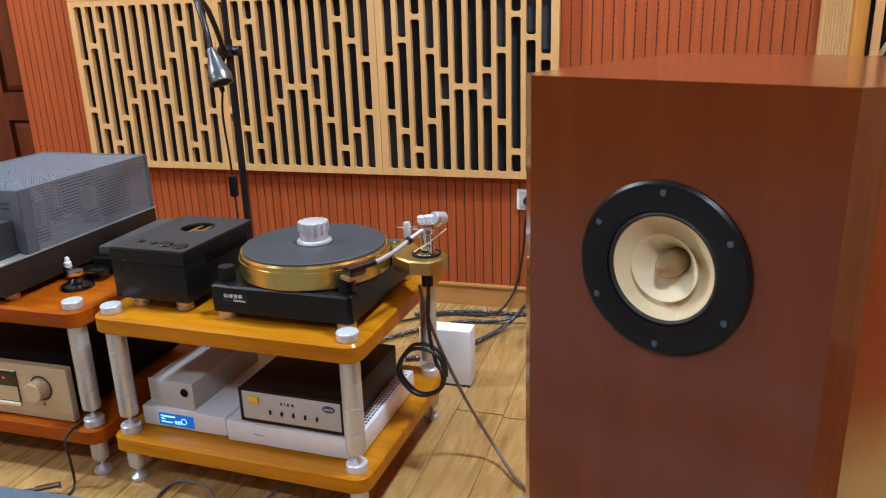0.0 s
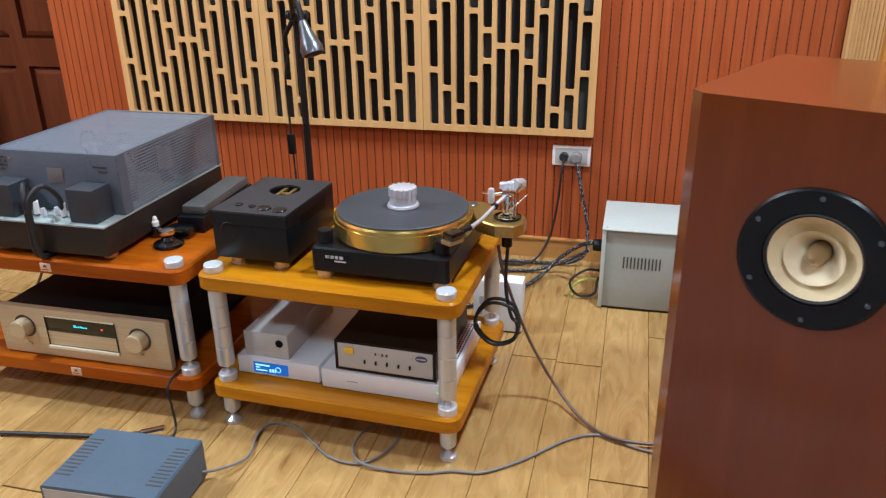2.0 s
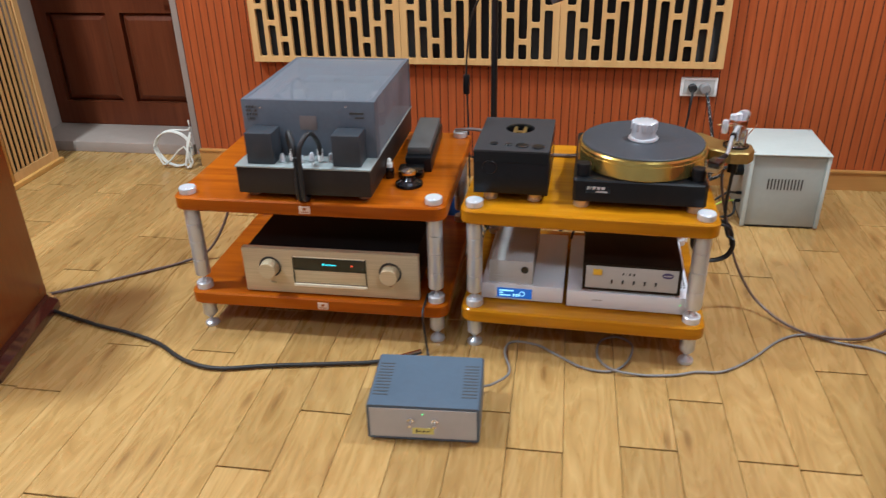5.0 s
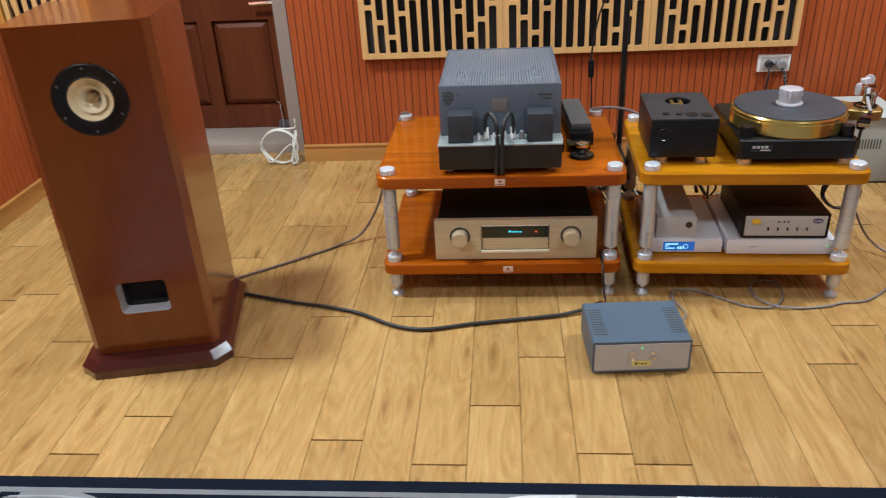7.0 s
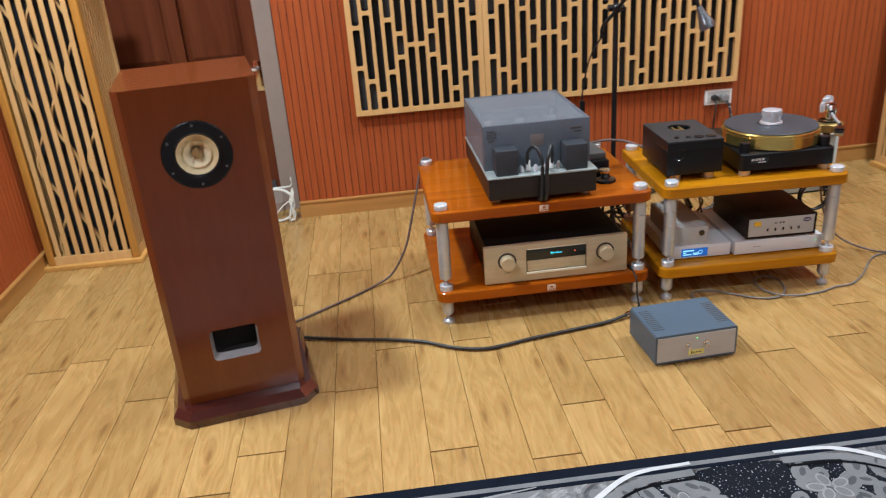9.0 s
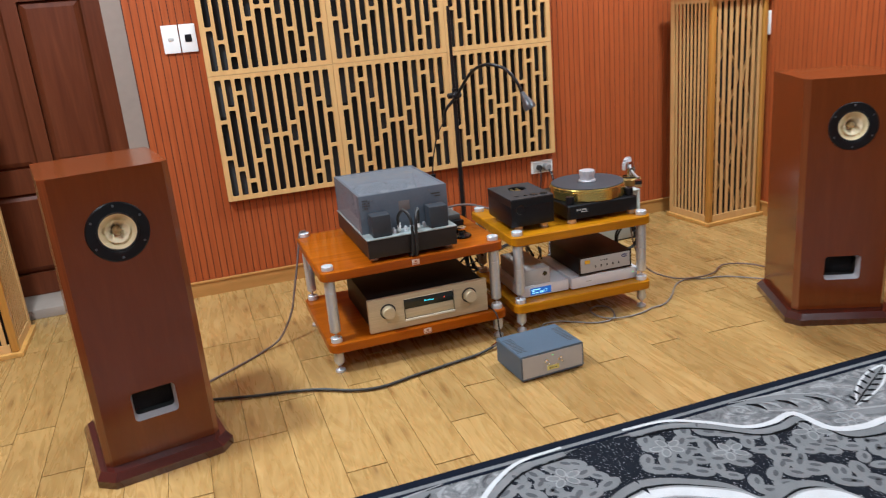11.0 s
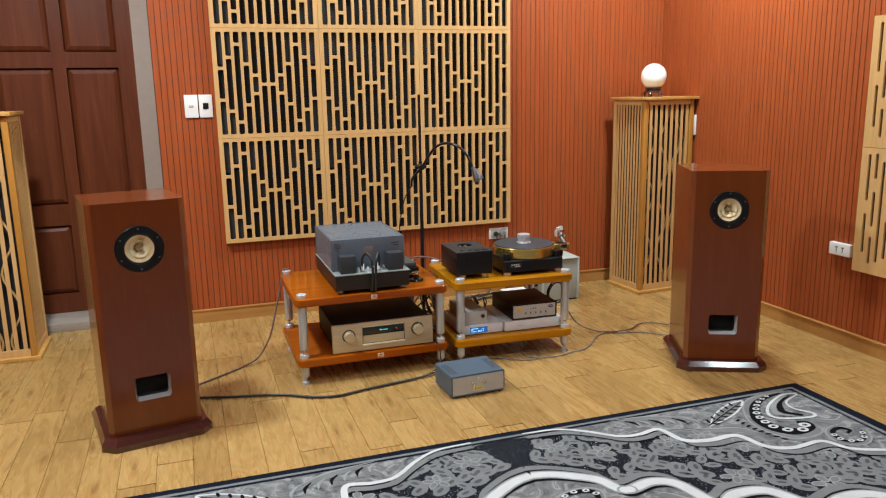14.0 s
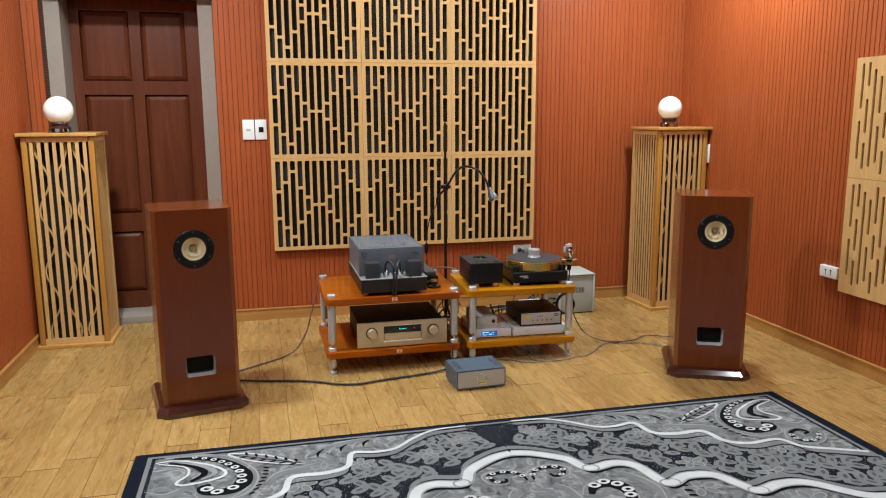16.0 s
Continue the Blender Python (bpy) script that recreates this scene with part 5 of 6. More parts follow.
# ---------------------------------------------------------------- boxes on the floor
sup = thing("power_unit", "blue-grey metal power unit with a pale front on the floor", "power supply", pose(-1.2035, 0.818, 0, 0, 0, 3) @ Matrix.Diagonal((0.97, 0.97, 1.0, 1)))
bm = bmesh.new()
outl = [(-0.125, 0.010), (-0.125, 0.092), (-0.121, 0.096), (0.121, 0.096), (0.125, 0.092), (0.125, 0.010), (0.121, 0.006), (-0.121, 0.006)]
part("cover", plate(outl, [], 0.190), BLUE_GREY, sup, "blue-grey painted cover", smooth=False)
part("front_panel", plate([(-0.119, 0.013), (0.119, 0.013), (0.119, 0.089), (-0.119, 0.089)], [], 0.0012), LIGHT_GREY, sup, "pale grey front panel", pose(0, -0.0015, 0), smooth=False)
for sx in (-0.100, 0.100):
    bm = bmesh.new()
    for i in range(11):
        box(bm, sx - 0.017, sx + 0.017, 0.036 + i * 0.0115, 0.0395 + i * 0.0115, 0.0961, 0.0966)
    part("vent", bm, INK, sup, "row of dark vent slots")
for sx in (-0.027, 0.027):
    part("toggle", lathe([(0, 0), (0.0075, 0), (0.0075, 0.004), (0.004, 0.005), (0.003, 0.014), (0.004, 0.019), (0, 0.0195)], 14, pose(sx, -0.0017, 0.062, 105)), CHROME, sup, "chrome toggle switch")
part("indicator", lathe([(0, 0.0015), (0.0018, 0.001), (0.0018, 0)], 12, pose(0.0, -0.0017, 0.077, 90)), LED_GREEN, sup, "green lit lamp")
tag = part("label_tag", B(-0.024, 0.024, -0.0024, -0.0016, 0.024, 0.040), YELLOW_TAG, sup, "yellow name label")
bars(((-0.016, -0.012, 0.028, 0.036), (-0.009, -0.005, 0.030, 0.033), (-0.002, 0.005, 0.030, 0.033), (0.008, 0.014, 0.030, 0.033)), -0.0025, tag, INK)
for sx in (-0.10, 0.10):
    for sy in (0.03, 0.16):
        part("foot", disc_cyl(0.010, 0, 0.0059, 0.001, 14), BLACK_RUBBER, sup, "", pose(sx, sy, 0))

psu = thing("transformer_box", "pale grey-green metal transformer box with side vents", "transformer", pose(-0.2145, 1.988, 0, 0, 0, 0) @ Matrix.Diagonal((0.985, 0.985, 0.965, 1)))
# body is a darker grey than the top cover and corner strips
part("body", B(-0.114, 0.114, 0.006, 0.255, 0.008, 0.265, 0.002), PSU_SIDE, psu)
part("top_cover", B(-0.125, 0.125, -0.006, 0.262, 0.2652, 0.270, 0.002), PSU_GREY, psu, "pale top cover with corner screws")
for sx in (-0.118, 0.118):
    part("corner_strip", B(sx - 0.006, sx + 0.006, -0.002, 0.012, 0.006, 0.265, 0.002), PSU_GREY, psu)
for sx in (-0.112, 0.112):
    for sy in (0.010, 0.245):
        part("screw", lathe([(0, 0.0015), (0.003, 0.001), (0.003, 0)], 10, pose(sx, sy, 0.2701)), CHROME, psu)
bm = bmesh.new()
for i in range(11):
    box(bm, -0.058 + i * 0.0105, -0.0535 + i * 0.0105, 0.0050, 0.0059, 0.142, 0.180)
part("vent", bm, INK, psu, "row of upright vent slots")
part("base", B(-0.112, 0.112, 0.01, 0.25, 0, 0.0078), BLACK_RUBBER, psu)
part("connector", disc_cyl(0.020, 0, 0.040, 0.003, 20, pose(-0.1142, 0.12, 0.165, 0, -90)), BLACK, psu, "round black connector")
for z in (0.06, 0.09):
    part("terminal", disc_cyl(0.006, 0, 0.018, 0.001, 12, pose(-0.1142, 0.09, z, 0, -90)), BLACK, psu)
bm = tube([(-0.132, 0.09, 0.06), (-0.165, 0.085, 0.058), (-0.20, 0.08, 0.04), (-0.215, 0.075, 0.012), (-0.205, 0.06, 0.006)], 0.003, 8, 8)
part("earth_wire", bm, CABLE_GREEN, psu, "yellow-green earth wire")
bm = tube([(-0.132, 0.09, 0.09), (-0.17, 0.06, 0.10), (-0.215, 0.05, 0.06), (-0.19, 0.05, 0.015), (-0.14, 0.06, 0.02), (-0.132, 0.09, 0.06)], 0.004, 8, 8)
part("lead", bm, CABLE_BLACK, psu)

carton = thing("carton", "white cardboard box standing on the floor behind the amber rack", "carton", pose(-0.607, 1.772, 0))
part("body", B(-0.070, 0.070, 0.0, 0.055, 0.006, 0.160, 0.004), CARD_WHITE, carton)
part("bottom", B(-0.067, 0.067, 0.003, 0.052, 0.0, 0.0059), INK, carton)
bars(((-0.052, -0.040, 0.085, 0.110), (-0.037, -0.027, 0.080, 0.102), (-0.022, -0.012, 0.085, 0.102), (-0.054, -0.044, 0.052, 0.062)), -0.0001, carton, PRINT_GREY)

blue = thing("adapter", "blue plastic mains adapter between the racks", "adapter", pose(-1.272, 1.765, 0))
part("body", B(-0.024, 0.024, 0, 0.04, 0.091, 0.165, 0.004), BLUE_BOX, blue)
part("strip", B(-0.05, 0.03, 0.0, 0.05, 0.0, 0.0905, 0.004), BLACK, blue)


# ---------------------------------------------------------------- cables
def cable(pts, r, material, label, name="cable", steps=8, seg=8):
    ob = new(name, mesh_of(name, tube(pts, r, steps, seg), material))
    return tagged(ob, label, "cable")


main = cable([(-2.43, 1.255, 0.010), (-2.339, 1.210, 0.008), (-2.171, 1.155, 0.008), (-2.065, 1.129, 0.008), (-1.960, 1.092, 0.008), (-1.858, 1.030, 0.008), (-1.762, 1.007, 0.008), (-1.636, 1.033, 0.008), (-1.476, 1.061, 0.008), (-1.380, 1.078, 0.009), (-1.312, 1.100, 0.013)], 0.0052, CABLE_BLACK, "thick black cable lying across the oak floor", steps=10, seg=10)
part("plug", tube([(-1.312, 1.100, 0.013), (-1.262, 1.118, 0.022)], 0.008, 1, 10), CHROME, main, "metal plug end")
cable([(-1.852, 1.700, 0.412), (-1.880, 1.695, 0.404), (-1.905, 1.650, 0.325), (-1.940, 1.610, 0.210), (-1.972, 1.585, 0.115), (-2.030, 1.565, 0.030), (-2.104, 1.525, 0.006), (-2.189, 1.454, 0.006), (-2.288, 1.380, 0.006), (-2.388, 1.309, 0.006), (-2.45, 1.265, 0.01)], 0.0042, CABLE_BROWN, "brown speaker cable hanging from the rack to the loudspeaker", steps=10)
cable([(-1.100, 0.985, 0.03), (-1.070, 1.015, 0.02), (-1.038, 1.080, 0.008), (-1.056, 1.170, 0.005), (-1.040, 1.215, 0.005), (-0.977, 1.209, 0.005), (-0.933, 1.177, 0.005), (-0.863, 1.126, 0.005), (-0.795, 1.118, 0.005), (-0.752, 1.163, 0.005), (-0.736, 1.238, 0.005), (-0.775, 1.270, 0.005), (-0.817, 1.241, 0.005), (-0.823, 1.166, 0.009), (-0.788, 1.116, 0.011), (-0.715, 1.112, 0.005), (-0.642, 1.122, 0.005), (-0.592, 1.140, 0.005), (-0.525, 1.151, 0.005), (-0.448, 1.212, 0.005), (-0.361, 1.305, 0.005), (-0.290, 1.338, 0.005), (-0.218, 1.310, 0.005), (-0.120, 1.280, 0.005), (-0.03, 1.18, 0.008), (0.0, 1.10, 0.02)], 0.0030, CABLE_GREY, "grey cable curling over the oak floor", steps=8)
cable([(-0.545, 1.41, 0.42), (-0.535, 1.415, 0.36), (-0.505, 1.43, 0.26), (-0.462, 1.455, 0.14), (-0.40, 1.45, 0.04), (-0.330, 1.375, 0.010), (-0.255, 1.322, 0.012), (-0.150, 1.330, 0.010), (-0.04, 1.395, 0.010), (0.06, 1.33, 0.012), (0.10, 1.14, 0.02)], 0.0037, CABLE_BROWN, "brown twin cable running from the turntable to the loudspeaker", steps=10)
loop = [(-0.522, 1.40, 0.43), (-0.525, 1.40, 0.33), (-0.512, 1.40, 0.255)]
for i in range(26):
    a = radians(15 - i * 30)
    loop.append((-0.545 + 0.050 * math.cos(a) + 0.002 * (i % 3), 1.385 + 0.0012 * i, 0.232 + (0.052 + 0.004 * (i // 12)) * math.sin(a)))
cable(loop, 0.0042, CABLE_BLACK, "black tonearm cable wound into a hanging loop", steps=4)
cable([(-0.447, 2.320, 0.366), (-0.438, 2.297, 0.345), (-0.424, 2.290, 0.28), (-0.403, 2.285, 0.19), (-0.393, 2.285, 0.11), (-0.403, 2.285, 0.045), (-0.458, 2.285, 0.012), (-0.558, 2.275, 0.01), (-0.678, 2.265, 0.01), (-0.838, 2.205, 0.01)], 0.0058, BRAID, "braided black and white mains cable from the socket", steps=8, seg=10)
cable([(-0.358, 2.110, 0.165), (-0.398, 2.125, 0.15), (-0.468, 2.175, 0.08), (-0.528, 2.155, 0.018), (-0.588, 2.045, 0.01), (-0.658, 1.935, 0.01), (-0.760, 1.885, 0.01)], 0.0066, BRAID, "braided black and white cable from the transformer box", steps=8, seg=10)
cable([(-0.378, 2.155, 0.12), (-0.458, 2.215, 0.05), (-0.558, 2.205, 0.012), (-0.678, 2.175, 0.01), (-0.798, 2.075, 0.01), (-0.900, 1.955, 0.01)], 0.0058, BRAID, "braided black and white cable on the floor", steps=8, seg=10)
cable([(-0.488, 2.325, 0.366), (-0.493, 2.310, 0.32), (-0.503, 2.315, 0.2), (-0.528, 2.305, 0.08), (-0.588, 2.255, 0.012), (-0.738, 2.235, 0.008), (-0.878, 2.135, 0.008)], 0.004, CABLE_BLACK, "thin black mains cable from the socket")
cable([(-1.262, 1.235, 0.123), (-1.262, 1.155, 0.115), (-1.258, 1.150, 0.06), (-1.250, 1.140, 0.008), (-1.238, 1.09, 0.005), (-1.23, 1.03, 0.02)], 0.003, CABLE_BLACK, "black cable dropping from the red rack to the power unit")
cable([(-1.25, 1.69, 0.412), (-1.19, 1.68, 0.418), (-1.13, 1.66, 0.412), (-1.08, 1.60, 0.400), (-1.02, 1.56, 0.396), (-0.92, 1.55, 0.396), (-0.87, 1.53, 0.41)], 0.005, CABLE_BROWN, "brown cable bridging the two racks")
for k, (dx, dz) in enumerate(((0.0, 0.0), (0.03, -0.02), (0.06, -0.01), (0.02, 0.03))):
    cable([(-1.16 + dx, 1.60, 0.22 + dz), (-1.18 + dx, 1.68, 0.26 + dz), (-1.16 + dx, 1.74, 0.14 + dz), (-1.10 + dx, 1.72, 0.05), (-1.0 + dx, 1.78, 0.008), (-0.85 + dx, 1.84, 0.008)], 0.0045 if k % 2 else 0.0035, CABLE_BLACK if k != 2 else CABLE_WHITE, "tangled cable behind the racks")
for k in range(5):
    x0, z0 = -1.20 + 0.018 * k, 0.36 - 0.05 * k
    cable([(x0, 1.62 + 0.02 * k, z0), (x0 + 0.03, 1.70, z0 - 0.06), (x0 - 0.02, 1.74 + 0.01 * k, z0 * 0.45), (x0 + 0.05, 1.72, 0.03), (x0 + 0.16, 1.76 + 0.015 * k, 0.008)], 0.0034 + 0.0006 * (k % 3), (CABLE_BLACK, CABLE_GREY, CABLE_BLACK, CABLE_BROWN, CABLE_BLACK)[k], "mains and signal lead hanging between the racks")
for k in range(3):
    cable([(-0.90 + 0.07 * k, 1.50, 0.17), (-0.88 + 0.07 * k, 1.57, 0.20 - 0.02 * k), (-0.84 + 0.07 * k, 1.63, 0.15), (-0.86 + 0.05 * k, 1.68, 0.06), (-0.80 + 0.05 * k, 1.75, 0.008)], 0.0036, CABLE_BLACK if k != 1 else CABLE_WHITE, "lead drooping behind the silver component")
cable([(-0.93, 1.52, 0.185), (-0.92, 1.60, 0.20), (-0.88, 1.68, 0.14), (-0.82, 1.72, 0.05), (-0.76, 1.77, 0.008)], 0.006, CABLE_BLACK, "black cable behind the silver component")
coil = []
for i in range(30):
    a = radians(90 + i * 30)
    coil.append((-2.505 + (0.075 + 0.002 * (i % 4)) * math.cos(a), 2.335 - 0.001 * i, 0.082 + 0.075 * math.sin(a)))
cable([(-2.430, 2.335, 0.2), (-2.435, 2.335, 0.16), *coil, (-2.450, 2.300, 0.1), (-2.435, 2.300, 0.01)], 0.0035, CABLE_WHITE, "coiled white cable by the door recess", steps=3)
cable([(-2.428, 2.330, 0.15), (-2.445, 2.315, 0.09), (-2.430, 2.310, 0.03), (-2.455, 2.300, 0.012), (-2.440, 2.305, 0.08), (-2.425, 2.320, 0.14)], 0.005, CABLE_WHITE, "bundle of white cable by the door recess")


# ---------------------------------------------------------------- rug
RX, RTOP, RLOW, RHALF = -1.299, 0.392, -3.30, 1.386
rug = thing("rug", "black, grey and white paisley rug with a navy border", "rug", pose(RX, 0.040, 0))
part("border", B(-RHALF, RHALF, RLOW, RTOP, 0.0, 0.0095, 0.003), PILE_NAVY, rug, "navy pile border")


def flat(bm, pts, z):
    vs = [bm.verts.new((x, y, z)) for x, y in pts]
    es = [bm.edges.new((vs[i], vs[(i + 1) % len(vs)])) for i in range(len(vs))]
    bmesh.ops.triangle_fill(bm, use_beauty=True, use_dissolve=False, edges=es, normal=(0, 0, 1))


def ribbon(bm, pts, w0, w1, z, s=1, w2=None, steps=6):
    path = smooth_path([(x, y, 0) for x, y in pts], steps)
    n = len(path)
    prev = None
    for i, c in enumerate(path):
        d = (path[min(i + 1, n - 1)] - path[max(i - 1, 0)]).normalized()
        f = i / (n - 1)
        w = (w0 + (w1 - w0) * f) if w2 is None else (w0 + (w1 - w0) * min(1, 2 * f) if f < 0.5 else w1 + (w2 - w1) * (2 * f - 1))
        a = bm.verts.new((s * (c.x - d.y * w / 2), c.y + d.x * w / 2, z + 0.00001 * i))
        b = bm.verts.new((s * (c.x + d.y * w / 2), c.y - d.x * w / 2, z + 0.00001 * i))
        if prev:
            bm.faces.new((prev[0], prev[1], b, a))
            if d.dot(last) < 0.96:
                blob(bm, c.x, c.y, w / 2, w / 2, 0, z + 0.00001 * i + 0.00025, s, 14)
        prev, last = (a, b), d


def blob(bm, x, y, rx, ry, ang, z, s=1, n=12):
    ca, sa = math.cos(ang), math.sin(ang)
    vs = []
    for i in range(n):
        t = 2 * math.pi * i / n
        u, v = rx * math.cos(t), ry * math.sin(t)
        vs.append(bm.verts.new((s * (x + u * ca - v * sa), y + u * sa + v * ca, z)))
    bm.faces.new(vs)


def ring_blob(bm, x, y, r, z, s=1, n=12):
    prev = None
    for i in range(n + 1):
        t = 2 * math.pi * i / n
        a = bm.verts.new((s * (x + r * math.cos(t)), y + r * 0.8 * math.sin(t), z))
        b = bm.verts.new((s * (x + 0.45 * r * math.cos(t)), y + 0.36 * r * math.sin(t), z))
        if prev:
            bm.faces.new((prev[0], prev[1], b, a))
        prev = (a, b)


THIN = [(0.10, 0.352), (0.235, 0.340), (0.33, 0.285), (0.42, 0.208), (0.50, 0.196), (0.585, 0.206), (0.615, 0.100), (0.70, 0.066), (0.815, 0.062), (0.850, -0.040), (0.93, -0.085), (1.06, -0.080), (1.11, -0.160), (1.20, -0.205), (1.32, -0.262)]
THICK = [(0.0, 0.060), (0.06, 0.045), (0.12, 0.012), (0.19, -0.043), (0.235, -0.128), (0.34, -0.112), (0.41, -0.155), (0.452, -0.300), (0.54, -0.268), (0.64, -0.284), (0.69, -0.370), (0.726, -0.425), (0.83, -0.400), (0.93, -0.420), (1.06, -0.545), (1.20, -0.58), (1.32, -0.66)]


def at_u(curve, u):
    for (a, b), (c, d) in zip(curve, curve[1:]):
        if a <= u <= c:
            return b + (d - b) * (u - a) / (c - a)
    return curve[-1][1]


inner = 0.062
part("field", B(-RHALF + inner, RHALF - inner, RLOW + inner, RTOP - inner * 0.75, 0.0096, 0.0100), PILE_BLACK, rug, "charcoal pile field with pale flecks")
bm = bmesh.new()
for q in ((-RHALF + inner - 0.012, RHALF - inner + 0.012, RTOP - inner * 0.75 - 0.002, RTOP - inner * 0.75 + 0.012), (-RHALF + inner - 0.012, -RHALF + inner + 0.004, RLOW, RTOP - inner * 0.75 - 0.0022), (RHALF - inner - 0.004, RHALF - inner + 0.012, RLOW, RTOP - inner * 0.75 - 0.0022)):
    box(bm, q[0], q[1], q[2], q[3], 0.0097, 0.0108)
part("border_line", bm, PILE_GREY, rug, "grey pile line inside the border")
part("border_inner_line", B(-RHALF + inner + 0.005, RHALF - inner - 0.005, RTOP - inner * 0.75 - 0.014, RTOP - inner * 0.75 - 0.0025, 0.0101, 0.0110), PILE_NAVY, rug)


def corner_field(bm, s):
    top = RTOP - inner * 0.75 - 0.016
    side = RHALF - inner - 0.018
    flat(bm, [(s * x, y) for x, y in ([(0.06, top), (0.06, 0.352)] + [(p[0] if p[0] < side else side, p[1]) for p in THIN] + [(side, top)])], 0.0106)


def pair(name, fn, material, label=""):
    """One part on each half of the rug."""
    for s in (1, -1):
        bm = bmesh.new()
        fn(bm, s)
        part(name, bm, material, rug, label)


pair("corner_field", corner_field, PILE_SWIRL, "swirled grey pile corner field")
pair("medallion_field", lambda bm, s: flat(bm, [(s * x, y) for x, y in ([(0.0, -1.453)] + THICK + [(1.30, -1.453)])], 0.0107), PILE_SWIRL, "swirled grey pile medallion")
pair("scallop_line", lambda bm, s: ribbon(bm, THIN, 0.010, 0.026, 0.0125, s, 0.016), PILE_WHITE, "white scalloped line")
pair("scallop_shadow", lambda bm, s: ribbon(bm, [(x + 0.004, y - 0.030) for x, y in THIN], 0.022, 0.036, 0.0116, s), PILE_GREY)
pair("scallop_outline", lambda bm, s: ribbon(bm, [(x + 0.004, y - 0.050) for x, y in THIN], 0.008, 0.008, 0.0119, s), PILE_INK)
pair("scallop_band", lambda bm, s: ribbon(bm, THICK, 0.034, 0.040, 0.0125, s, 0.04), PILE_WHITE, "broad white scalloped band")
pair("band_edge", lambda bm, s: ribbon(bm, THICK, 0.050, 0.056, 0.0123, s, 0.05), PILE_LIGHT)
pair("band_shadow", lambda bm, s: ribbon(bm, [(x - 0.006 * (x > 0), y + 0.050) for x, y in THICK], 0.034, 0.034, 0.0116, s), PILE_GREY)
pair("band_outline", lambda bm, s: ribbon(bm, [(x, y + 0.032) for x, y in THICK], 0.008, 0.008, 0.0121, s), PILE_INK)
pair("band_outline", lambda bm, s: ribbon(bm, [(x, y - 0.034) for x, y in THICK], 0.012, 0.012, 0.0121, s), PILE_INK)
PAISLEY = [(1.240, 0.318), (1.14, 0.300), (1.055, 0.249), (0.985, 0.150), (0.985, 0.064), (1.030, 0.015), (1.105, 0.022), (1.125, 0.056), (1.095, 0.075)]
SPIRAL = [(1.262, -0.060), (1.225, -0.112), (1.176, -0.128), (1.135, -0.100), (1.150, -0.040), (1.200, -0.018), (1.222, -0.048), (1.195, -0.062)]
SPIRAL2 = [(0.012, -0.165), (0.018, -0.128), (0.041, -0.098), (0.078, -0.086), (0.118, -0.090), (0.138, -0.110), (0.126, -0.148), (0.092, -0.158), (0.082, -0.135)]
BIGPAIS = [(0.165, -0.31), (0.190, -0.268), (0.240, -0.250), (0.278, -0.270), (0.295, -0.310), (0.285, -0.365), (0.235, -0.44)]
rng = random.Random(7)


def shifted(curve, k):
    """The curve pushed outward from its middle by the factor k."""
    cx, cy = sum(p[0] for p in curve) / len(curve), sum(p[1] for p in curve) / len(curve)
    return [(min(cx + (x - cx) * k, 1.295), min(cy + (y - cy) * k, 0.330)) for x, y in curve]


HALO = "grey pile halo round a scroll"
for curve, w0, w1, w2 in ((PAISLEY, 0.010, 0.062, 0.018), (SPIRAL, 0.006, 0.020, 0.012), (SPIRAL2, 0.008, 0.024, 0.012), (BIGPAIS, 0.020, 0.060, 0.03)):
    pair("scroll", lambda bm, s: ribbon(bm, curve, w0, w1, 0.0128, s, w2), PILE_INK, "black pile scroll")
    pair("halo", lambda bm, s: ribbon(bm, shifted(curve, 1.22), w0 + 0.012, w1 * 0.5 + 0.024, 0.0118, s, w2 + 0.014), PILE_GREY, HALO)
    pair("halo_line", lambda bm, s: ribbon(bm, shifted(curve, 1.42), 0.004, 0.009, 0.01195, s, 0.004), PILE_LIGHT)
for i in range(8):
    f = i / 7
    pair("dot", lambda bm, s: blob(bm, 0.905 + 0.05 * f * f, 0.165 - 0.185 * f, 0.013, 0.0055, 0.6 - 1.3 * f, 0.0128, s, 8), PILE_INK)
    pair("dot", lambda bm, s: blob(bm, 0.50 - 0.02 * f, -0.33 - 0.24 * f, 0.016, 0.007, -0.4, 0.0128, s, 8), PILE_INK)
for i in range(6):
    x, y = 0.80 + 0.036 * i, 0.180 + 0.020 * i
    pair("sprig_leaf", lambda bm, s: blob(bm, x - 0.004, y + 0.016, 0.015, 0.006, 1.4, 0.0134, s, 8), PILE_INK)
    pair("sprig_leaf", lambda bm, s: blob(bm, x + 0.010, y - 0.012, 0.015, 0.006, -0.3, 0.0134, s, 8), PILE_INK)
pair("sprig", lambda bm, s: ribbon(bm, [(0.775, 0.165), (0.88, 0.222), (1.03, 0.30)], 0.006, 0.004, 0.0133, s), PILE_INK, "black pile sprig")
pair("teardrop", lambda bm, s: blob(bm, 0.905, 0.238, 0.150, 0.034, 0.50, 0.0122, s, 20), PILE_GREY, "grey pile teardrop")
pair("teardrop_edge", lambda bm, s: ribbon(bm, [(0.775, 0.160), (0.85, 0.232), (0.95, 0.292), (1.04, 0.312), (1.01, 0.272), (0.94, 0.222), (0.86, 0.186), (0.775, 0.160)], 0.006, 0.010, 0.0126, s, 0.006), PILE_WHITE, "white teardrop outline")
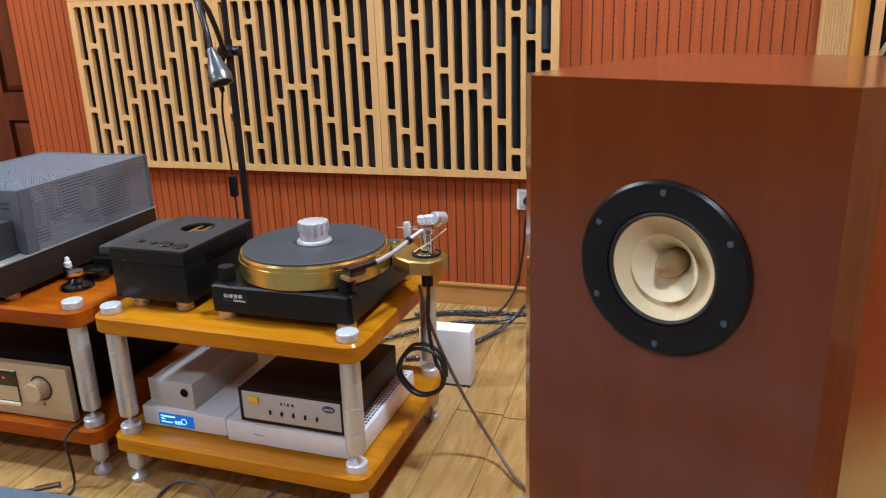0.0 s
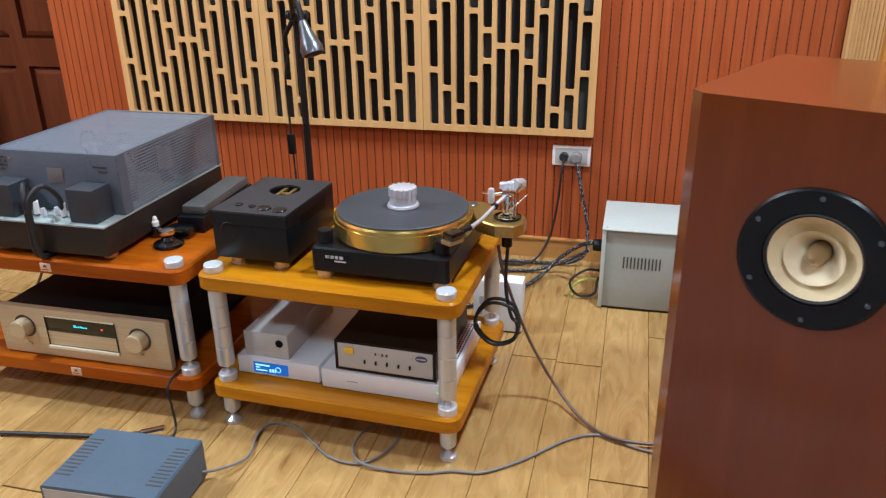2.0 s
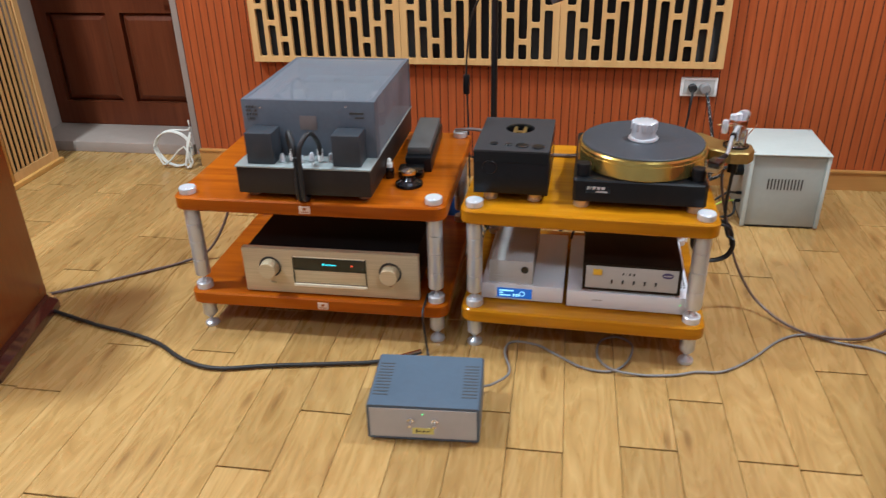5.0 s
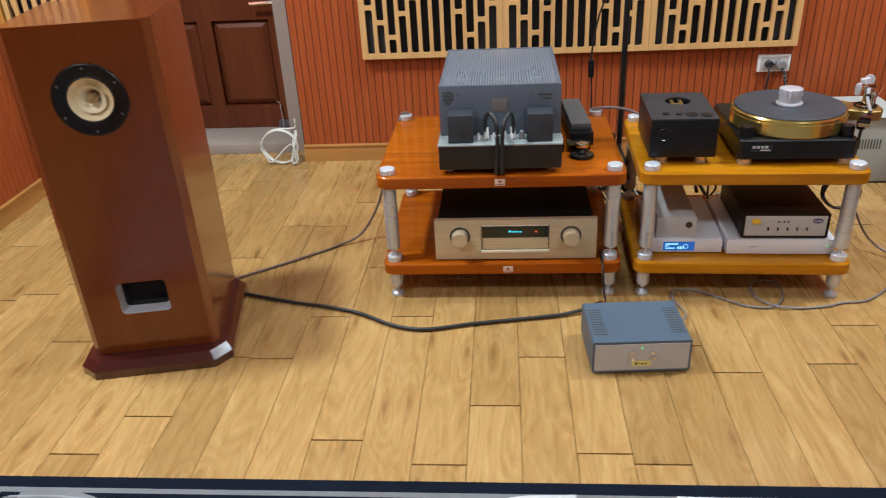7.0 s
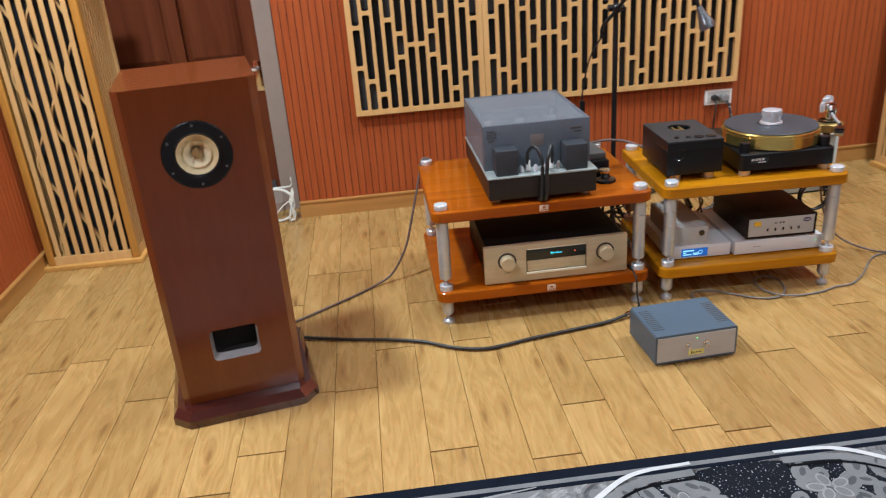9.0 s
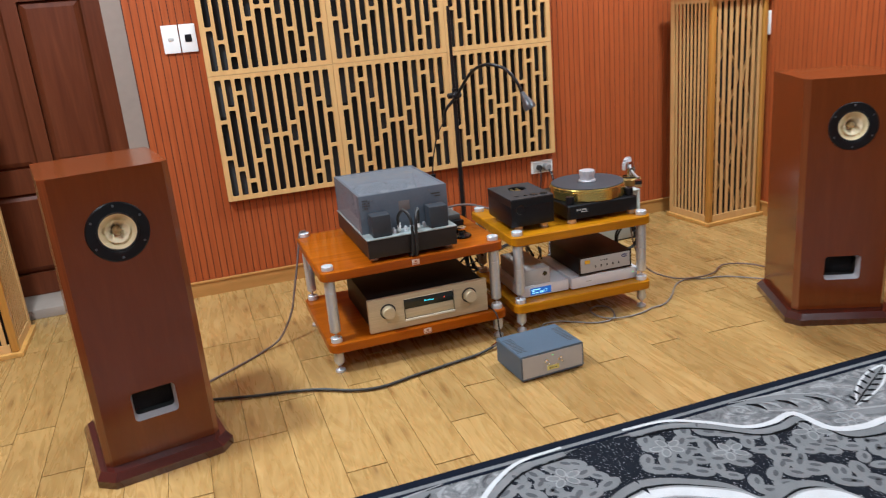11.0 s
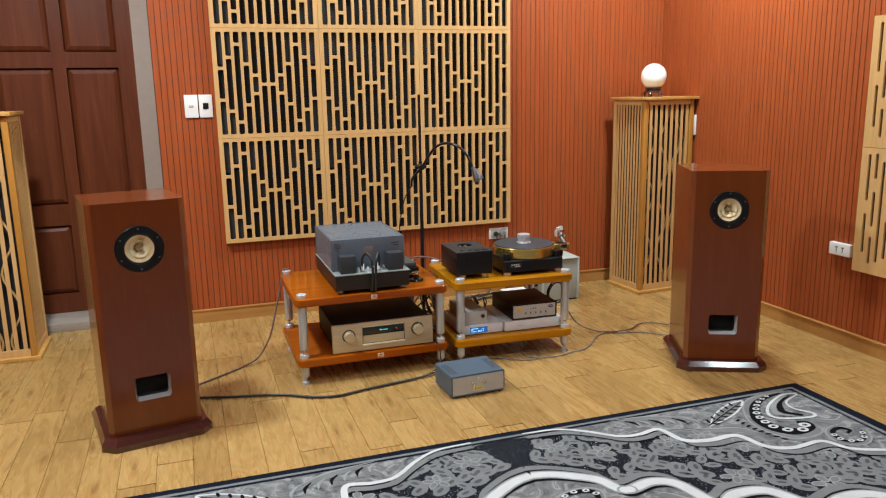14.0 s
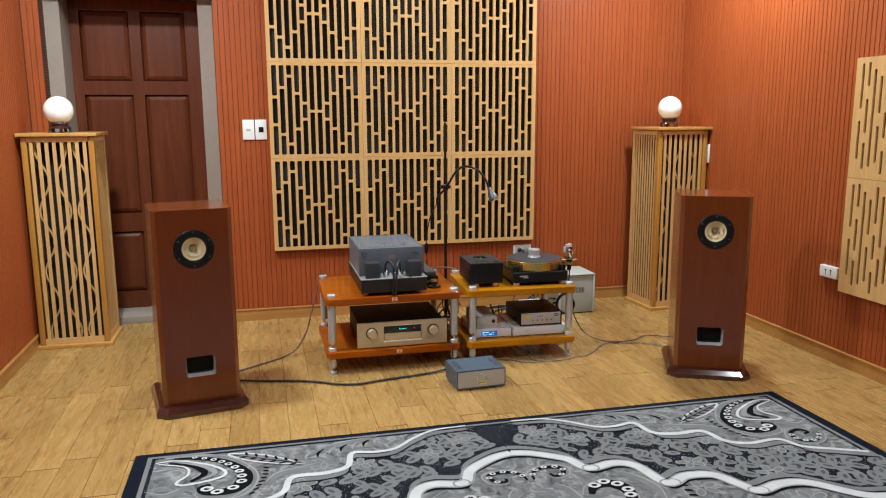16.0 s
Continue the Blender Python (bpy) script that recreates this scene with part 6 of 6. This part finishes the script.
SWEEPS = ([(0.88, 0.30), (0.955, 0.18), (0.945, 0.05), (1.00, -0.04), (1.08, -0.06)], [(0.45, 0.325), (0.62, 0.30), (0.74, 0.235)], [(0.66, 0.155), (0.76, 0.128), (0.86, 0.095), (0.90, 0.02)], [(1.30, 0.06), (1.24, 0.03), (1.20, 0.045), (1.16, 0.08)], [(0.30, -0.18), (0.36, -0.23), (0.40, -0.33), (0.37, -0.46)], [(0.06, -0.22), (0.10, -0.27), (0.11, -0.36), (0.07, -0.47)])
for sweep in SWEEPS:
    pair("sweep", lambda bm, s: ribbon(bm, sweep, 0.010, 0.044, 0.0117, s, 0.012), PILE_GREY, "grey pile sweep")
    pair("sweep_line", lambda bm, s: ribbon(bm, [(x + 0.012, y + 0.014) for x, y in sweep], 0.003, 0.010, 0.0121, s, 0.003), PILE_LIGHT)
for i in range(7):
    pair("feather", lambda bm, s: ribbon(bm, [(0.46 + 0.045 * i, 0.322 - 0.010 * i), (0.485 + 0.045 * i, 0.300 - 0.012 * i), (0.490 + 0.045 * i, 0.270 - 0.013 * i)], 0.004, 0.014, 0.01225, s, 0.003), PILE_INK if i % 2 else PILE_LIGHT)
HOOK = [(1.301, 0.294), (1.227, 0.298), (1.113, 0.238), (1.050, 0.168), (1.069, 0.120), (1.180, 0.091), (1.212, 0.115), (1.177, 0.175), (1.196, 0.237), (1.292, 0.282)]
pair("hook", lambda bm, s: ribbon(bm, HOOK, 0.008, 0.015, 0.0134, s, 0.007), PILE_WHITE, "white pile hook outline")
pair("hook_fill", lambda bm, s: ribbon(bm, [(1.255, 0.284), (1.165, 0.240), (1.120, 0.170), (1.165, 0.115)], 0.006, 0.030, 0.0130, s, 0.014), PILE_INK)
pair("hook_core", lambda bm, s: ribbon(bm, [(1.235, 0.290), (1.135, 0.235), (1.085, 0.165), (1.130, 0.122)], 0.006, 0.024, 0.0131, s, 0.012), PILE_LIGHT)
RINGS = [(x, y, 0.010 + 0.0012 * k) for k, (x, y) in enumerate(((1.165, 0.310), (1.13, 0.296), (1.095, 0.277), (1.065, 0.252), (1.04, 0.226), (1.016, 0.194), (0.999, 0.158), (0.99, 0.118), (0.99, 0.076), (1.018, 0.035), (1.07, 0.017), (1.105, 0.045)))]
RINGS += [(x, y, 0.012) for x, y in ((1.248, -0.080), (1.225, -0.108), (1.192, -0.122), (1.158, -0.116), (1.136, -0.090), (1.140, -0.058))]
RINGS += [(x, y, 0.012) for x, y in ((0.120, -0.151), (0.139, -0.115), (0.118, -0.088), (0.078, -0.083), (0.041, -0.096), (0.020, -0.126))]
RINGS += [(x, y, 0.023) for x, y in ((0.199, -0.255), (0.242, -0.237), (0.281, -0.263), (0.299, -0.308), (0.290, -0.345))]
for x, y, rad in RINGS:
    pair("ring", lambda bm, s: ring_blob(bm, x, y, rad, 0.0136, s), PILE_WHITE)


def flower(bm, inner, x, y, size, s):
    """Five pale-edged petals with grey hearts."""
    for k in range(5):
        a = 2 * math.pi * k / 5 + 0.4
        px, py = x + size * math.cos(a), y + size * 0.8 * math.sin(a)
        blob(bm, px, py, size * 0.72, size * 0.45, a, 0.01205 + 0.00004 * k, s, 12)
        blob(inner, px, py, size * 0.55, size * 0.32, a, 0.01235, s, 12)


petals, hearts, leaves, veins = bmesh.new(), bmesh.new(), bmesh.new(), bmesh.new()
for s in (-1, 1):
    for x, y, size in ((0.565, 0.115, 0.034), (0.79, -0.005, 0.036), (1.03, -0.145, 0.036), (0.30, 0.13, 0.030), (0.62, -0.175, 0.034), (0.86, -0.315, 0.036), (0.16, 0.22, 0.030), (0.55, -0.36, 0.040), (0.86, -0.52, 0.045), (0.70, 0.11, 0.030), (1.10, -0.66, 0.045), (0.30, -0.55, 0.045)):
        flower(petals, hearts, x, y, size, s)
    for f in (0.06, 0.36, 0.66, 0.94):
        u = 0.02 + 0.05 * f
        while u < 1.28:
            lo, hi = at_u(THICK, u) + 0.095, at_u(THIN, max(u, 0.11)) - 0.075
            u += rng.uniform(0.044, 0.060)
            if hi - lo < 0.03 or math.sin(u * 23 + f * 17) > 0.86:
                continue
            y = lo + (hi - lo) * (f + 0.10 * math.sin(u * 16 + f * 9))
            for side in (-1, 1):
                a, rad = side * rng.uniform(0.5, 1.0) + 0.2, rng.uniform(0.030, 0.042)
                px, py = u + rng.uniform(-0.006, 0.006), y + side * 0.023
                blob(leaves, px, py, rad, rad * 0.60, a, 0.0109 + rng.uniform(0, 0.0006), s, 11)
                blob(veins, px + 0.004, py, rad * 0.45, rad * 0.20, a, 0.0117, s, 8)
    for _ in range(90):
        u = rng.uniform(0.03, 1.27)
        y = rng.uniform(-1.40, at_u(THICK, u) - 0.30)
        a, rad = rng.uniform(-1.2, 1.2), rng.uniform(0.025, 0.05)
        blob(leaves, u, y, rad, rad * 0.5, a, 0.0111 + rng.uniform(0, 0.0006), s, 11)
        blob(veins, u + 0.006, y - 0.003, rad * 0.38, rad * 0.16, a, 0.0119, s, 8)
tagged(part("leaf_pattern", leaves, PILE_GREY, rug, "grey pile leaf pattern"), kind="stuff")
tagged(part("leaf_shade", veins, PILE_MID, rug), kind="stuff")
tagged(part("petal_edge", petals, PILE_LIGHT, rug, "pale edged petals"), kind="stuff")
tagged(part("petal_heart", hearts, PILE_GREY, rug), kind="stuff")
flipped = Matrix.Translation((0, RTOP + RLOW, 0)) @ Matrix.Diagonal((1, -1, 1, 1))
for ob in list(rug.children):
    base = ob.name.split(".")[0]
    if base not in ("border", "field", "border_line"):
        far = new(base, ob.data)
        far.parent, far.matrix_basis = rug, flipped
        if base in ("leaf_pattern", "leaf_shade", "petal_edge", "petal_heart"):
            tagged(far, kind="stuff")


# ---------------------------------------------------------------- wall slats
def slat_row(parent, count, first, step, mesh, turn=None):
    for i in range(count):
        ob = new("slat", mesh)
        ob.parent = parent
        ob.matrix_basis = first @ pose(*(v * i for v in step))


def slat_mesh(h, z0, along):
    c, t = SLAT_W / 2, SLAT_T
    bm = bmesh.new()
    if along == "x":
        plan = [(-c, t), (-c, 0.001), (-c + 0.001, 0), (c - 0.001, 0), (c, 0.001), (c, t)]
    else:
        plan = [(t, -c), (0.001, -c), (0, -c + 0.001), (0, c - 0.001), (0.001, c), (t, c)]
    lo = [bm.verts.new((x, y, z0)) for x, y in plan]
    hi = [bm.verts.new((x, y, h)) for x, y in plan]
    for i in range(5):
        bm.faces.new((lo[i], lo[i + 1], hi[i + 1], hi[i]))
    return mesh_of("slat", bm, SLAT, False)


tall_x, tall_y = slat_mesh(HIGH, 0.0, "x"), slat_mesh(HIGH, 0.0, "y")
n_back = int((0.683 - DOOR_R) / PITCH) + 1
slat_row(wall_back, n_back, pose(DOOR_R + 0.018, WALL_Y, 0), (PITCH, 0, 0), tall_x)
over_door = slat_mesh(HIGH, DOOR_TOP, "x")
slat_row(wall_door, int((DOOR_R - DOOR_L) / PITCH), pose(DOOR_L + 0.02, WALL_Y, 0), (PITCH, 0, 0), over_door)
slat_row(wall_door, 3, pose(LEFT_X + 0.018, WALL_Y, 0), (PITCH, 0, 0), tall_x)
slat_row(wall_right, 100, pose(0, 1.494, 0), (0, -PITCH, 0), tall_y)
turn_left = Matrix(((-1, 0, 0, 0), (0, 1, 0, 0), (0, 0, 1, 0), (0, 0, 0, 1)))
lm = tall_y.copy()
lm.transform(turn_left)
lm.flip_normals()
slat_row(wall_left, 70, pose(LEFT_X, WALL_Y - 0.02, 0), (0, -PITCH, 0), lm)
for wall, x_face, sgn, start, end in ((wall_right, 0.0, 1, 1.494 - 100 * PITCH, -4.7), (wall_left, LEFT_X, -1, WALL_Y - 0.02 - 70 * PITCH, BACK_Y)):
    verts, faces = [], []
    y = start
    while y > end:
        k = len(verts)
        for yy in (y - SLAT_W / 2, y + SLAT_W / 2):
            for xx, zz in ((x_face, 0), (x_face, HIGH), (x_face + sgn * SLAT_T, HIGH), (x_face + sgn * SLAT_T, 0)):
                verts.append((xx, yy, zz))
        faces += [(k, k + 1, k + 5, k + 4), (k, k + 1, k + 2, k + 3), (k + 4, k + 5, k + 6, k + 7)]
        y -= PITCH
    me = bpy.data.meshes.new("slats")
    me.from_pydata(verts, [], faces)
    me.materials.append(SLAT)
    ob = new("further_slats", me)
    ob.parent = wall
    tagged(ob, kind="stuff")

# ---------------------------------------------------------------- floor boards
BOARD, LENGTH = 0.120, 0.810
KNOWN = {0: 0.887, -1: 0.690, -2: 0.490, -5: 1.085, -6: 0.880, 7: 1.032, 8: 0.845, 11: 1.835, -3: 0.275, -4: 0.565}
board_bm = bmesh.new()
b2, l2, e = BOARD / 2 - 0.0004, LENGTH / 2 - 0.0022, 0.0009
lo = [board_bm.verts.new((x, y, -0.008)) for x, y in ((-b2, -l2), (b2, -l2), (b2, l2), (-b2, l2))]
md = [board_bm.verts.new((x, y, -0.0012)) for x, y in ((-b2, -l2), (b2, -l2), (b2, l2), (-b2, l2))]
hi = [board_bm.verts.new((x, y, 0.0)) for x, y in ((-b2 + e, -l2 + 0.0003), (b2 - e, -l2 + 0.0003), (b2 - e, l2 - 0.0003), (-b2 + e, l2 - 0.0003))]
for p, q in ((lo, md), (md, hi)):
    for i in range(4):
        board_bm.faces.new((p[i], p[(i + 1) % 4], q[(i + 1) % 4], q[i]))
board_bm.faces.new(hi)
board_mesh = mesh_of("board", board_bm, FLOOR, False)
rnd = random.Random(11)
for k in range(-17, 20):
    xm = -1.505 + BOARD * (k + 0.5)
    joint = KNOWN.get(k, rnd.uniform(0, LENGTH))
    y = joint - LENGTH * math.floor((joint - BACK_Y) / LENGTH)
    cut = y - 0.0005 - BACK_Y
    if cut > 0.03:
        ob = new("board", board_mesh)
        ob.parent = floor
        ob.matrix_basis = pose(xm, BACK_Y + cut / 2, 0) @ Matrix.Diagonal((1, cut / LENGTH, 1, 1))
    while y < 2.75:
        ob = new("board", board_mesh)
        ob.parent = floor
        ob.matrix_basis = pose(xm, y + LENGTH / 2, 0)
        y += LENGTH
